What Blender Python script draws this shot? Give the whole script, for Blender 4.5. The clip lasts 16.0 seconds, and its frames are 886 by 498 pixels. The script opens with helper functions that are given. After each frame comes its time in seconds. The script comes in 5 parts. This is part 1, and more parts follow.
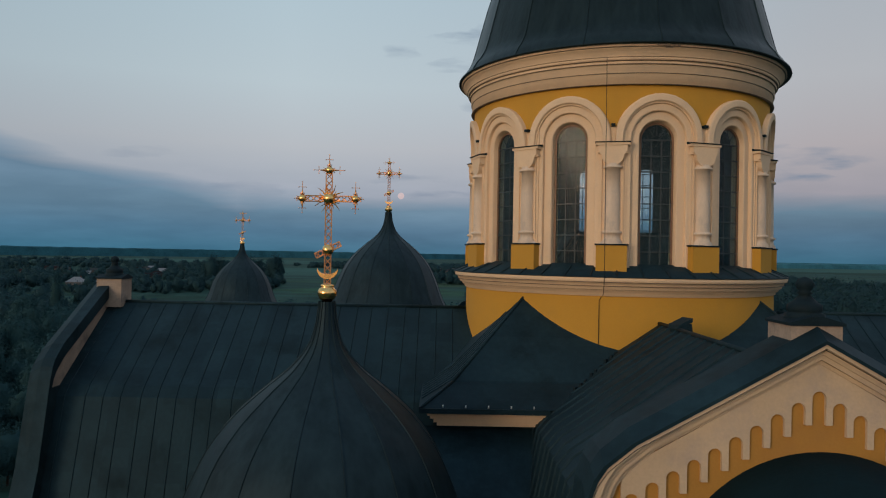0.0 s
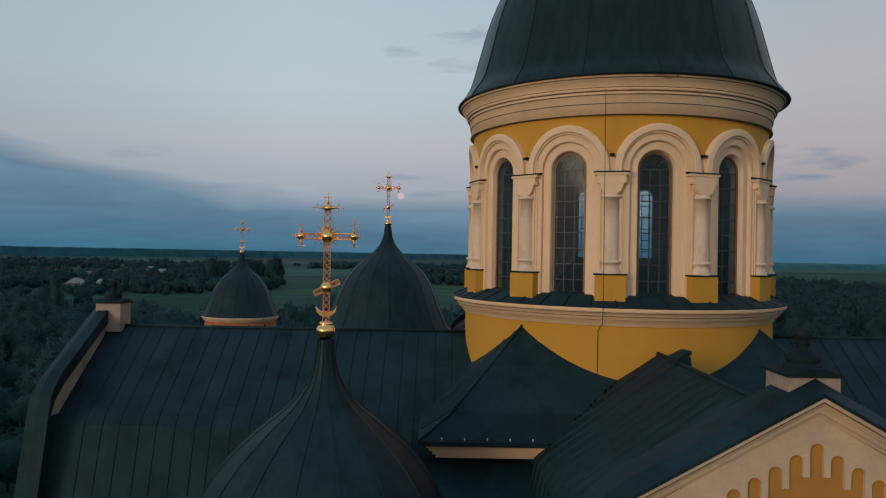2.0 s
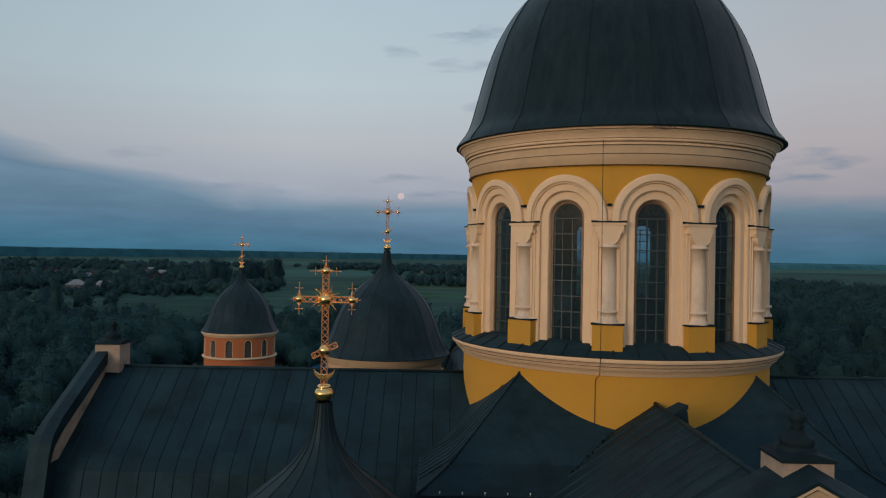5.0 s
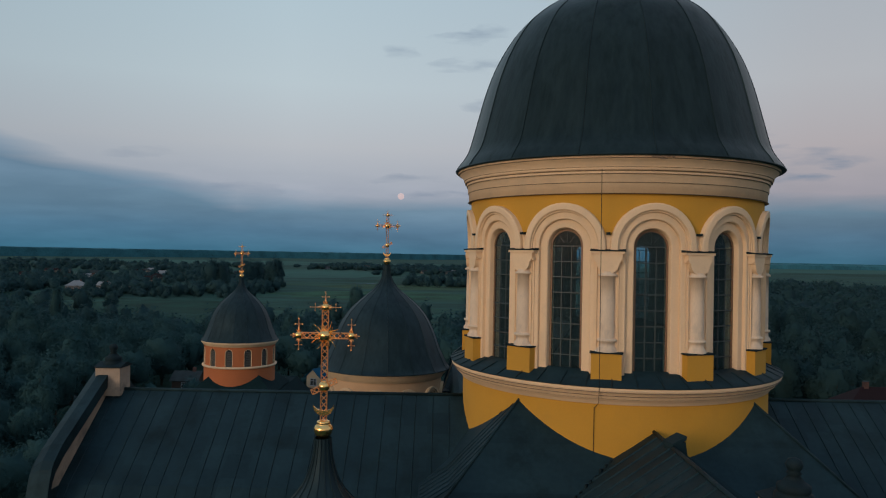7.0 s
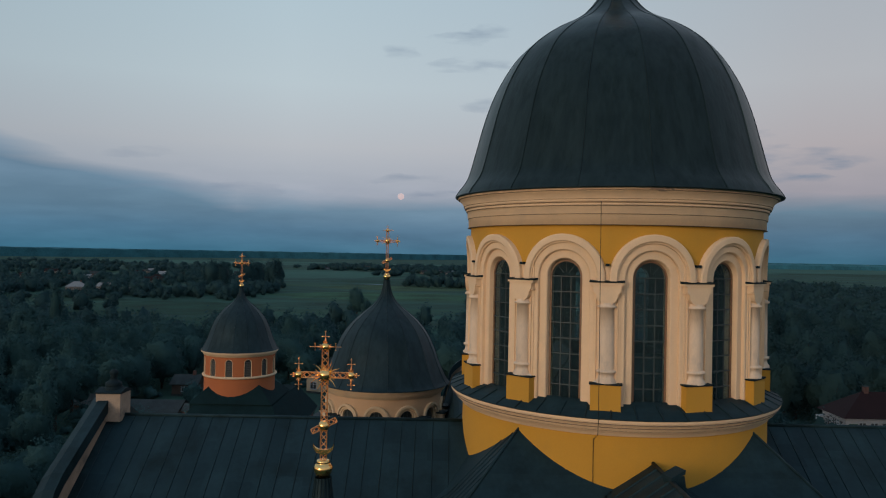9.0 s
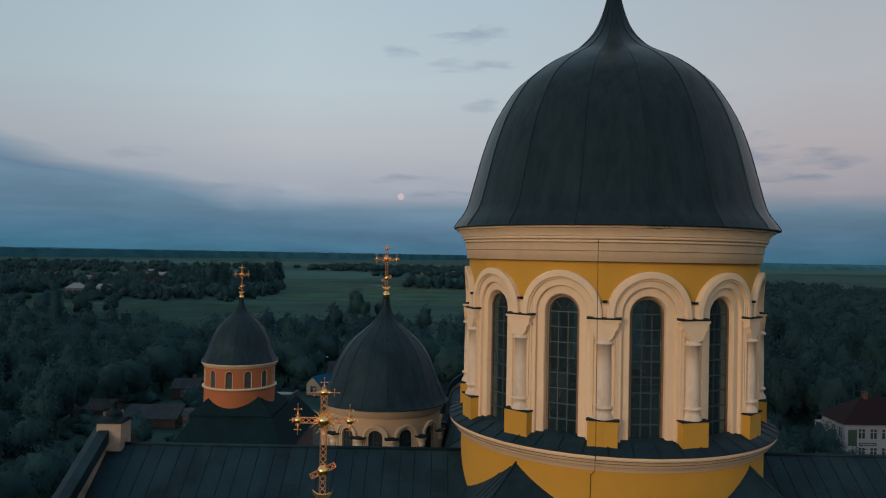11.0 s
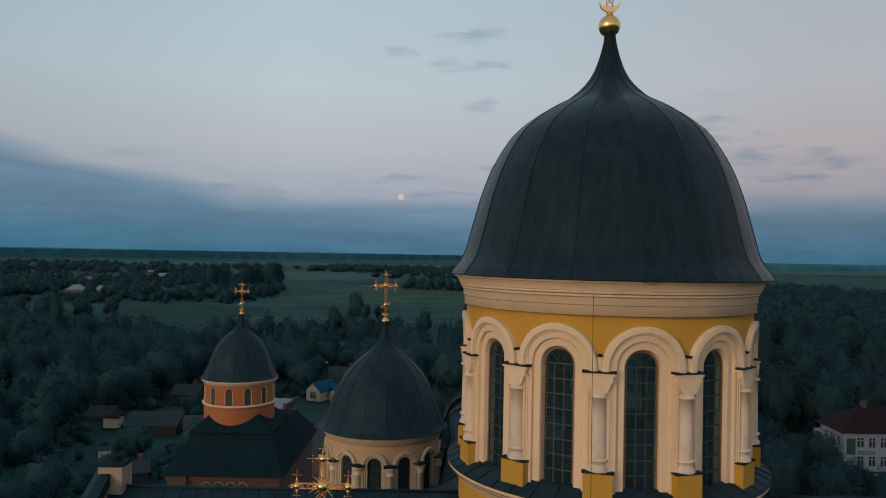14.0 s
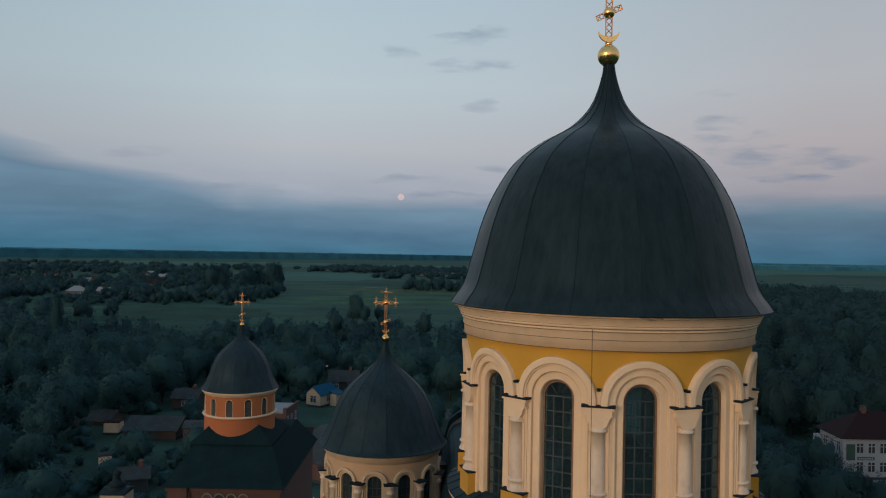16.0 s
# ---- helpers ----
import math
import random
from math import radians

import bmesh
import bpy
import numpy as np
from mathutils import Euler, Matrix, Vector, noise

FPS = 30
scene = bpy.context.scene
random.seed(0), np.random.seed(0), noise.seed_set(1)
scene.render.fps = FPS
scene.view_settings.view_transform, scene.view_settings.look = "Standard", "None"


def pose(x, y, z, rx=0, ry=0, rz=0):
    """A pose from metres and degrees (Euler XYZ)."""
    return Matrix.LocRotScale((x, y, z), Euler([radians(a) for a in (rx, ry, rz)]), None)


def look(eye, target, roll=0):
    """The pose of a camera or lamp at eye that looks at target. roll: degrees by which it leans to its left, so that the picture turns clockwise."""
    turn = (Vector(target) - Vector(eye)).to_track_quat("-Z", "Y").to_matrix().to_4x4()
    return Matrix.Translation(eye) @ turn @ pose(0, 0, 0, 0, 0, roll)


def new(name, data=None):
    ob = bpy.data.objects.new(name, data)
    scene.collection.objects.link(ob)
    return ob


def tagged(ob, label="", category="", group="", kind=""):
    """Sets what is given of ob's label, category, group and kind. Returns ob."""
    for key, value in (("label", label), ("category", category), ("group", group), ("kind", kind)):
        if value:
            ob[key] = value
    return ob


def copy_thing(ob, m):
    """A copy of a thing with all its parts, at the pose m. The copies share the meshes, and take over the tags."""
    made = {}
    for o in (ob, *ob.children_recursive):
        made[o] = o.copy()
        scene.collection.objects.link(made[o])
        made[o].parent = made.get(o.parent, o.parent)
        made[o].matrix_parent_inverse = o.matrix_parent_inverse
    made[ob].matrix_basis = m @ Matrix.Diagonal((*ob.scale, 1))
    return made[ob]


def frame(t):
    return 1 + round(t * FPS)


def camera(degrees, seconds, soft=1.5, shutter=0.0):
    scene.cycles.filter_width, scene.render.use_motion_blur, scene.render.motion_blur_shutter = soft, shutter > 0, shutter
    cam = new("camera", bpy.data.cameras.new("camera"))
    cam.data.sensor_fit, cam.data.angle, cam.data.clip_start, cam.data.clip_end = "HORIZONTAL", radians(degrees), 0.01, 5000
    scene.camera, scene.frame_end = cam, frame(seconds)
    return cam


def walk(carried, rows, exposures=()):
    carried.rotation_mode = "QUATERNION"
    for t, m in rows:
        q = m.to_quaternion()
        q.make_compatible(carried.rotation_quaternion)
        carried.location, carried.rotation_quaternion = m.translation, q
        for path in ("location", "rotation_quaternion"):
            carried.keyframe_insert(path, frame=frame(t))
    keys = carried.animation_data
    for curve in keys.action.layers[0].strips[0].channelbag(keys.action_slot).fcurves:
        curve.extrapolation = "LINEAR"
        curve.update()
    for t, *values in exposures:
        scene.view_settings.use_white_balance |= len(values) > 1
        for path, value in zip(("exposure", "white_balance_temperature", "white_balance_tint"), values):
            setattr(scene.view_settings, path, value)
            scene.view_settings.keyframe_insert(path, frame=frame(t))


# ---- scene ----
cam = camera(62.09, 16.0, 1.15)
PATH = [
    (0, pose(-4.676, -20.175, 25.744, 90.413, -1.052, 0)),
    (0.5, pose(-4.669, -20.182, 25.883, 90.413, -1.052, 0)),
    (1, pose(-4.668, -20.183, 26.053, 90.413, -1.052, 0)),
    (1.5, pose(-4.669, -20.183, 26.218, 90.413, -1.052, 0)),
    (2, pose(-4.663, -20.183, 26.404, 90.413, -1.052, 0)),
    (2.5, pose(-4.659, -20.188, 26.589, 90.413, -1.052, 0)),
    (3, pose(-4.653, -20.198, 26.781, 90.413, -1.052, 0)),
    (3.5, pose(-4.651, -20.211, 26.964, 90.413, -1.052, 0)),
    (4, pose(-4.647, -20.227, 27.157, 90.413, -1.052, 0)),
    (6.5, pose(-4.634, -20.295, 27.997, 90.413, -1.052, 0)),
    (7, pose(-4.634, -20.306, 28.154, 90.413, -1.052, 0)),
    (7.5, pose(-4.630, -20.315, 28.303, 90.413, -1.052, 0)),
    (8, pose(-4.629, -20.323, 28.481, 90.413, -1.052, 0)),
    (8.5, pose(-4.635, -20.333, 28.660, 90.413, -1.052, 0)),
    (9, pose(-4.638, -20.352, 28.857, 90.413, -1.052, 0)),
    (11.5, pose(-4.603, -20.522, 29.905, 90.413, -1.052, 0)),
    (12, pose(-4.593, -20.566, 30.115, 90.413, -1.052, 0)),
    (12.5, pose(-4.589, -20.612, 30.311, 90.413, -1.052, 0)),
    (13, pose(-4.585, -20.655, 30.518, 90.413, -1.052, 0)),
    (13.5, pose(-4.580, -20.690, 30.724, 90.413, -1.052, 0)),
    (14, pose(-4.574, -20.716, 30.940, 90.413, -1.052, 0)),
    (14.5, pose(-4.572, -20.735, 31.143, 90.413, -1.052, 0)),
    (15, pose(-4.567, -20.760, 31.357, 90.413, -1.052, 0)),
    (15.5, pose(-4.573, -20.790, 31.544, 90.413, -1.052, 0)),
    (16, pose(-4.586, -20.824, 31.748, 90.413, -1.052, 0)),
]
walk(cam, PATH)

# ---- world and light ----
def math_node(tree, op, a, b=None, clamp=False):
    n = tree.nodes.new("ShaderNodeMath")
    n.operation, n.use_clamp = op, clamp
    for socket, value in zip(n.inputs, (a, b)):
        if value is None:
            continue
        if isinstance(value, (int, float)):
            socket.default_value = value
        else:
            tree.links.new(value, socket)
    return n.outputs[0]


def ramp_node(tree, fac, stops, interpolation="LINEAR"):
    n = tree.nodes.new("ShaderNodeValToRGB")
    n.color_ramp.interpolation = interpolation
    e = n.color_ramp.elements
    while len(e) < len(stops):
        e.new(0.5)
    for k, (pos, col) in enumerate(stops):
        e[k].position = pos
        e[k].color = (*col, 1) if len(col) == 3 else col
    tree.links.new(fac, n.inputs[0])
    return n.outputs[0]


def mix_node(tree, fac, a, b, blend="MIX"):
    n = tree.nodes.new("ShaderNodeMix")
    n.data_type, n.blend_type = "RGBA", blend
    for socket, value in ((n.inputs[0], fac), (n.inputs[6], a), (n.inputs[7], b)):
        if isinstance(value, (int, float)):
            socket.default_value = value
        elif isinstance(value, tuple):
            socket.default_value = (*value, 1)
        else:
            tree.links.new(value, socket)
    return n.outputs[2]


def srgb(r, g, b):
    """Linear colour from display values 0 to 255."""
    return tuple(((c / 255 + 0.055) / 1.055) ** 2.4 if c > 10 else c / 3295 for c in (r, g, b))


SUN_AZIMUTH = -40.0  # degrees from -y towards +x: the glow behind the flight
world = bpy.data.worlds.new("dusk_sky")
scene.world = world
world.use_nodes = True
wt = world.node_tree
wt.nodes.clear()
coord = wt.nodes.new("ShaderNodeTexCoord")
sep = wt.nodes.new("ShaderNodeSeparateXYZ")
wt.links.new(coord.outputs["Generated"], sep.inputs[0])
sx, sy, sz = sep.outputs
# height above the horizon, bent a little so that the cloud bank is uneven
stretch = wt.nodes.new("ShaderNodeMapping")
stretch.inputs["Scale"].default_value = (2.2, 2.2, 16.0)
wt.links.new(coord.outputs["Generated"], stretch.inputs[0])
bank_noise = wt.nodes.new("ShaderNodeTexNoise")
bank_noise.inputs["Scale"].default_value, bank_noise.inputs["Detail"].default_value = 1.6, 6
wt.links.new(stretch.outputs[0], bank_noise.inputs["Vector"])
# open sky: pale blue above, lavender lower down, a little dimmer to the right of the flight
open_sky = ramp_node(wt, sz, [(0.0, srgb(128, 144, 166)), (0.085, srgb(154, 163, 178)), (0.14, srgb(174, 179, 187)), (0.22, srgb(178, 192, 200)),
                              (0.34, srgb(169, 189, 200)), (0.65, srgb(150, 174, 192)), (1.0, srgb(138, 164, 188))])
side_light = ramp_node(wt, math_node(wt, "ADD", math_node(wt, "MULTIPLY", sx, 0.5), 0.5), [(0.0, (0.80, 0.83, 0.86)), (0.22, (0.84, 0.87, 0.89)), (0.40, (1.05,) * 3), (0.55, (1.0, 0.98, 0.99)), (0.72, (0.94, 0.82, 0.81)), (1.0, (0.92, 0.82, 0.81))])
open_sky = mix_node(wt, 1.0, open_sky, side_light, "MULTIPLY")
# the blue bank along the horizon: higher to the left of the flight
lift = math_node(wt, "MULTIPLY", math_node(wt, "MAXIMUM", math_node(wt, "SUBTRACT", math_node(wt, "MULTIPLY", sx, -1.0), 0.27), 0.0), 0.22)
edge = math_node(wt, "ADD", math_node(wt, "ADD", 0.077, lift), math_node(wt, "MULTIPLY", math_node(wt, "SUBTRACT", bank_noise.outputs[0], 0.5), 0.05))
in_bank = math_node(wt, "MULTIPLY", math_node(wt, "SUBTRACT", edge, sz), 42.0, clamp=True)
bank_colour = ramp_node(wt, sz, [(0.0, srgb(56, 106, 131)), (0.03, srgb(68, 113, 141)), (0.06, srgb(91, 126, 151)), (0.10, srgb(98, 128, 153)), (0.15, srgb(106, 132, 156))])
bank_layers = ramp_node(wt, bank_noise.outputs[0], [(0.36, (0.84, 0.88, 0.90)), (0.64, (1.20, 1.16, 1.14))])
bank_colour = mix_node(wt, 1.0, bank_colour, bank_layers, "MULTIPLY")
bank_dim = ramp_node(wt, math_node(wt, "ADD", math_node(wt, "MULTIPLY", sx, 0.5), 0.5), [(0.52, (1.0,) * 3), (0.68, (0.76, 0.83, 0.84)), (1.0, (0.76, 0.83, 0.84))])
bank_colour = mix_node(wt, 1.0, bank_colour, bank_dim, "MULTIPLY")
bank_side = ramp_node(wt, math_node(wt, "ADD", math_node(wt, "MULTIPLY", sx, 0.5), 0.5), [(0.30, (1.0,) * 3), (0.50, (0.90,) * 3), (0.72, (0.94,) * 3)])
sky_low = mix_node(wt, math_node(wt, "MULTIPLY", in_bank, bank_side), open_sky, bank_colour)
# thin darker wisps of cloud: (bearing, height, half-length, half-height, amount) as tangents ahead of the flight
streak_map = wt.nodes.new("ShaderNodeMapping")
streak_map.inputs["Scale"].default_value = (9.0, 9.0, 42.0)
wt.links.new(coord.outputs["Generated"], streak_map.inputs[0])
streak_noise = wt.nodes.new("ShaderNodeTexNoise")
streak_noise.inputs["Scale"].default_value, streak_noise.inputs["Detail"].default_value = 1.5, 7
wt.links.new(streak_map.outputs[0], streak_noise.inputs["Vector"])
ahead = math_node(wt, "MAXIMUM", sy, 0.05)
bearing, height = math_node(wt, "DIVIDE", sx, ahead), math_node(wt, "DIVIDE", sz, ahead)
tones = wt.nodes.new("ShaderNodeSeparateColor")
wt.links.new(streak_noise.outputs["Color"], tones.inputs[0])
sway_x = math_node(wt, "MULTIPLY", math_node(wt, "SUBTRACT", tones.outputs[1], 0.5), 2.4)
sway_z = math_node(wt, "MULTIPLY", math_node(wt, "SUBTRACT", tones.outputs[2], 0.5), 4.5)
wisps = None
for bx, hz, w, h, amount in ((0.034, 0.299, 0.05, 0.016, 0.5), (0.028, 0.256, 0.06, 0.011, 0.42), (0.052, 0.206, 0.035, 0.009, 0.3), (0.455, 0.128, 0.11, 0.016, 0.85), (0.385, 0.153, 0.05, 0.016, 0.6),
                             (0.375, 0.184, 0.035, 0.009, 0.5), (-0.062, 0.100, 0.05, 0.008, 0.45), (0.07, 0.118, 0.04, 0.005, 0.5), (-0.42, 0.132, 0.07, 0.006, 0.22), (-0.065, 0.276, 0.03, 0.007, 0.4),
                             (0.36, 0.225, 0.03, 0.006, 0.3), (0.445, 0.142, 0.12, 0.022, 0.55), (-0.33, 0.085, 0.12, 0.010, 0.35), (0.02, 0.074, 0.16, 0.010, 0.5)):
    dx = math_node(wt, "DIVIDE", math_node(wt, "SUBTRACT", bearing, bx), w)
    dz = math_node(wt, "DIVIDE", math_node(wt, "SUBTRACT", height, hz), h)
    dx, dz = math_node(wt, "ADD", dx, sway_x), math_node(wt, "ADD", dz, sway_z)
    near = math_node(wt, "SUBTRACT", 1.0, math_node(wt, "ADD", math_node(wt, "MULTIPLY", dx, dx), math_node(wt, "MULTIPLY", dz, dz)), clamp=True)
    near = math_node(wt, "MULTIPLY", near, amount)
    wisps = near if wisps is None else math_node(wt, "MAXIMUM", wisps, near)
streak = math_node(wt, "MULTIPLY", wisps, ramp_node(wt, streak_noise.outputs[0], [(0.38, (0.02,) * 3), (0.60, (1.0,) * 3)]))
sky_cloudy = mix_node(wt, streak, sky_low, srgb(108, 127, 152))
# fine level layers of cloud, strongest low in the sky
fine_layers = ramp_node(wt, streak_noise.outputs[0], [(0.34, (0.92, 0.94, 0.95)), (0.66, (1.10, 1.08, 1.07))])
sky_cloudy = mix_node(wt, math_node(wt, "MULTIPLY", math_node(wt, "SUBTRACT", 0.13, sz), 9.0, clamp=True), sky_cloudy, mix_node(wt, 1.0, sky_cloudy, fine_layers, "MULTIPLY"))
# sunrise glow low in the sky behind the flight
a = radians(SUN_AZIMUTH)
toward = math_node(wt, "ADD", math_node(wt, "MULTIPLY", sx, math.sin(a)), math_node(wt, "MULTIPLY", sy, -math.cos(a)))
low = math_node(wt, "SUBTRACT", 1.0, math_node(wt, "MULTIPLY", math_node(wt, "ABSOLUTE", math_node(wt, "SUBTRACT", sz, 0.08)), 1.9), clamp=True)
glow = math_node(wt, "MULTIPLY", math_node(wt, "POWER", math_node(wt, "MAXIMUM", toward, 0.0), 2.0), math_node(wt, "POWER", low, 2.0))
sky_glow = mix_node(wt, glow, sky_cloudy, (1.5, 1.0, 0.65))
bg = wt.nodes.new("ShaderNodeBackground")
wt.links.new(sky_glow, bg.inputs[0])
bg.inputs[1].default_value = 1.0
# thin physical twilight sky on top
air = wt.nodes.new("ShaderNodeTexSky")
air.sky_type, air.sun_disc = "NISHITA", False
air.sun_elevation, air.sun_rotation = radians(1.0), radians(180 - SUN_AZIMUTH)
bg_air = wt.nodes.new("ShaderNodeBackground")
wt.links.new(air.outputs[0], bg_air.inputs[0])
bg_air.inputs[1].default_value = 0.02
add = wt.nodes.new("ShaderNodeAddShader")
wt.links.new(bg.outputs[0], add.inputs[0])
wt.links.new(bg_air.outputs[0], add.inputs[1])
out = wt.nodes.new("ShaderNodeOutputWorld")
wt.links.new(add.outputs[0], out.inputs[0])

sun = new("sun", bpy.data.lights.new("sun", "SUN"))
sun.data.energy, sun.data.angle, sun.data.color = 0.92, radians(18), (1.0, 0.76, 0.54)
sun.matrix_world = look((40 * math.sin(a), -40 * math.cos(a), 29 + 7.5), (0, 0, 29))
scene.view_settings.exposure = 0.0

# ---- materials ----
def surface(name, colour, rough=0.8, metal=0.0, vary=0.15, scale=3.0, fine=40.0, bump=0.15, stain=None, stain_scale=0.8, stain_amount=0.4,
            stretch=(1, 1, 1), random_shift=0.0, sheen=0.5, tint=None, sheets=None):
    """A procedural surface: a base colour that drifts at two scales, optional stains, fine relief."""
    m = bpy.data.materials.new(name)
    m.use_nodes = True
    t = m.node_tree
    b = t.nodes["Principled BSDF"]
    co = t.nodes.new("ShaderNodeTexCoord")
    mp = t.nodes.new("ShaderNodeMapping")
    mp.inputs["Scale"].default_value = stretch
    t.links.new(co.outputs["Object"], mp.inputs[0])
    vec = mp.outputs[0]
    if random_shift:
        info = t.nodes.new("ShaderNodeObjectInfo")
    big = t.nodes.new("ShaderNodeTexNoise")
    big.inputs["Scale"].default_value, big.inputs["Detail"].default_value = scale, 4
    small = t.nodes.new("ShaderNodeTexNoise")
    small.inputs["Scale"].default_value, small.inputs["Detail"].default_value = fine, 5
    for n in (big, small):
        t.links.new(vec, n.inputs["Vector"])
    both = math_node(t, "ADD", math_node(t, "MULTIPLY", big.outputs[0], 0.65), math_node(t, "MULTIPLY", small.outputs[0], 0.35))
    dark = tuple(c * (1 - vary) for c in colour)
    light = tuple(min(1.0, c * (1 + vary)) for c in colour)
    col = ramp_node(t, both, [(0.32, dark), (0.68, light)])
    if sheets:
        parts = t.nodes.new("ShaderNodeSeparateXYZ")
        t.links.new(co.outputs["Object"], parts.inputs[0])
        cell = t.nodes.new("ShaderNodeCombineXYZ")
        along = math_node(t, "FLOOR", math_node(t, "DIVIDE", parts.outputs[1], sheets[0]))
        t.links.new(along, cell.inputs[0])
        t.links.new(math_node(t, "FLOOR", math_node(t, "ADD", math_node(t, "DIVIDE", parts.outputs[2], sheets[1]), math_node(t, "MULTIPLY", along, 0.37))), cell.inputs[1])
        white = t.nodes.new("ShaderNodeTexWhiteNoise")
        white.noise_dimensions = "2D"
        t.links.new(cell.outputs[0], white.inputs["Vector"])
        col = mix_node(t, 1.0, col, ramp_node(t, white.outputs["Value"], [(0.0, (0.74,) * 3), (0.35, (0.95,) * 3), (1.0, (1.10, 1.08, 1.07))]), "MULTIPLY")
    if stain:
        sn = t.nodes.new("ShaderNodeTexNoise")
        sn.inputs["Scale"].default_value, sn.inputs["Detail"].default_value, sn.inputs["Roughness"].default_value = stain_scale, 8, 0.65
        t.links.new(vec, sn.inputs["Vector"])
        mask = ramp_node(t, sn.outputs[0], [(0.50, (0, 0, 0)), (0.70, (stain_amount,) * 3)])
        col = mix_node(t, mask, col, stain)
        if tint:
            t.links.new(math_node(t, "MULTIPLY", math_node(t, "SUBTRACT", 1.0, math_node(t, "MULTIPLY", mask, 0.85)), sheen * 1.25), b.inputs["Specular IOR Level"])
    if random_shift:
        hsv = t.nodes.new("ShaderNodeHueSaturation")
        t.links.new(math_node(t, "ADD", 1 - random_shift, math_node(t, "MULTIPLY", info.outputs["Random"], 2 * random_shift)), hsv.inputs["Value"])
        t.links.new(col, hsv.inputs["Color"])
        col = hsv.outputs[0]
    t.links.new(col, b.inputs["Base Color"])
    b.inputs["Metallic"].default_value = metal
    b.inputs["Specular IOR Level"].default_value = sheen
    if tint:
        b.inputs["Specular Tint"].default_value = (*tint, 1)
    t.links.new(math_node(t, "ADD", rough - 0.08, math_node(t, "MULTIPLY", big.outputs[0], 0.16), clamp=True), b.inputs["Roughness"])
    if bump:
        bp = t.nodes.new("ShaderNodeBump")
        bp.inputs["Strength"].default_value, bp.inputs["Distance"].default_value = bump, 0.02
        t.links.new(small.outputs[0], bp.inputs["Height"])
        t.links.new(bp.outputs[0], b.inputs["Normal"])
    return m


def glass(name, colour, rough=0.06):
    """Old window glass with a film of dust."""
    m = bpy.data.materials.new(name)
    m.use_nodes = True
    t = m.node_tree
    b = t.nodes["Principled BSDF"]
    co = t.nodes.new("ShaderNodeTexCoord")
    info = t.nodes.new("ShaderNodeObjectInfo")
    n = t.nodes.new("ShaderNodeTexNoise")
    n.inputs["Scale"].default_value, n.inputs["Detail"].default_value = 2.5, 5
    t.links.new(co.outputs["Object"], n.inputs["Vector"])
    b.inputs["Base Color"].default_value = (*colour, 1)
    b.inputs["Transmission Weight"].default_value = 1.0
    b.inputs["Roughness"].default_value = rough
    b.inputs["IOR"].default_value = 1.18
    film = t.nodes.new("ShaderNodeBsdfDiffuse")
    film.inputs["Color"].default_value = (0.13, 0.245, 0.285, 1)
    both = t.nodes.new("ShaderNodeMixShader")
    t.links.new(math_node(t, "ADD", math_node(t, "MULTIPLY", n.outputs[0], 0.115), math_node(t, "MULTIPLY", info.outputs["Random"], 0.04)), both.inputs[0])
    t.links.new(b.outputs[0], both.inputs[1])
    t.links.new(film.outputs[0], both.inputs[2])
    t.links.new(both.outputs[0], t.nodes["Material Output"].inputs["Surface"])
    return m


def shine(name, colour, strength):
    m = bpy.data.materials.new(name)
    m.use_nodes = True
    b = m.node_tree.nodes["Principled BSDF"]
    b.inputs["Base Color"].default_value = (0, 0, 0, 1)
    b.inputs["Emission Color"].default_value = (*colour, 1)
    b.inputs["Emission Strength"].default_value = strength
    return m


CREAM = surface("cream_plaster", (0.765, 0.565, 0.370), 0.85, vary=0.06, scale=0.9, fine=25, bump=0.12, stain=(0.50, 0.40, 0.31), stain_scale=1.3, stain_amount=0.35)
CREAM_GREYED = surface("greyed_pink_plaster", (0.57, 0.435, 0.29), 0.88, vary=0.10, scale=1.2, fine=25, bump=0.15, stain=(0.36, 0.30, 0.27), stain_scale=1.6, stain_amount=0.5)
# Real stains; the dark base also carries the shade on pedestals and gables.
STAINED_SHADED = surface("stained_shaded_plaster", (0.34, 0.265, 0.205), 0.9, vary=0.2, scale=3.0, fine=30, bump=0.25, stain=(0.15, 0.13, 0.115), stain_scale=2.2, stain_amount=0.85)
BUFF_WALL = surface("dull_buff_plaster", (0.50, 0.33, 0.20), 0.88, vary=0.10, scale=1.0, fine=25, bump=0.12, stain=(0.36, 0.25, 0.17), stain_scale=1.2, stain_amount=0.5)
CREAM_WORN = surface("worn_cream_plaster", (0.70, 0.56, 0.425), 0.85, vary=0.10, scale=2.5, fine=30, bump=0.2, stain=(0.33, 0.31, 0.30), stain_scale=3.0, stain_amount=0.62, stretch=(1, 1, 0.35), random_shift=0.04)
OCHRE = surface("ochre_plaster", (0.53, 0.276, 0.030), 0.85, vary=0.06, scale=0.8, fine=25, bump=0.1, stain=(0.45, 0.25, 0.04), stain_scale=1.1, stain_amount=0.4)
# Darker, browner ochre for the front gable wall.
OCHRE_DULL = surface("dull_ochre_plaster", (0.43, 0.215, 0.04), 0.88, vary=0.08, scale=0.9, fine=25, bump=0.12, stain=(0.36, 0.17, 0.045), stain_scale=1.0, stain_amount=0.5)
ROOF_MATTE = surface("weathered_matte_metal", (0.0072, 0.0205, 0.0245), 0.8, vary=0.25, scale=1.2, fine=14, bump=0.08, stain=(0.010, 0.022, 0.026), stain_scale=3.0, stain_amount=0.5, sheen=0.03)
ORANGE = surface("orange_plaster", (0.36, 0.112, 0.040), 0.85, vary=0.08, scale=0.8, fine=20, bump=0.1)
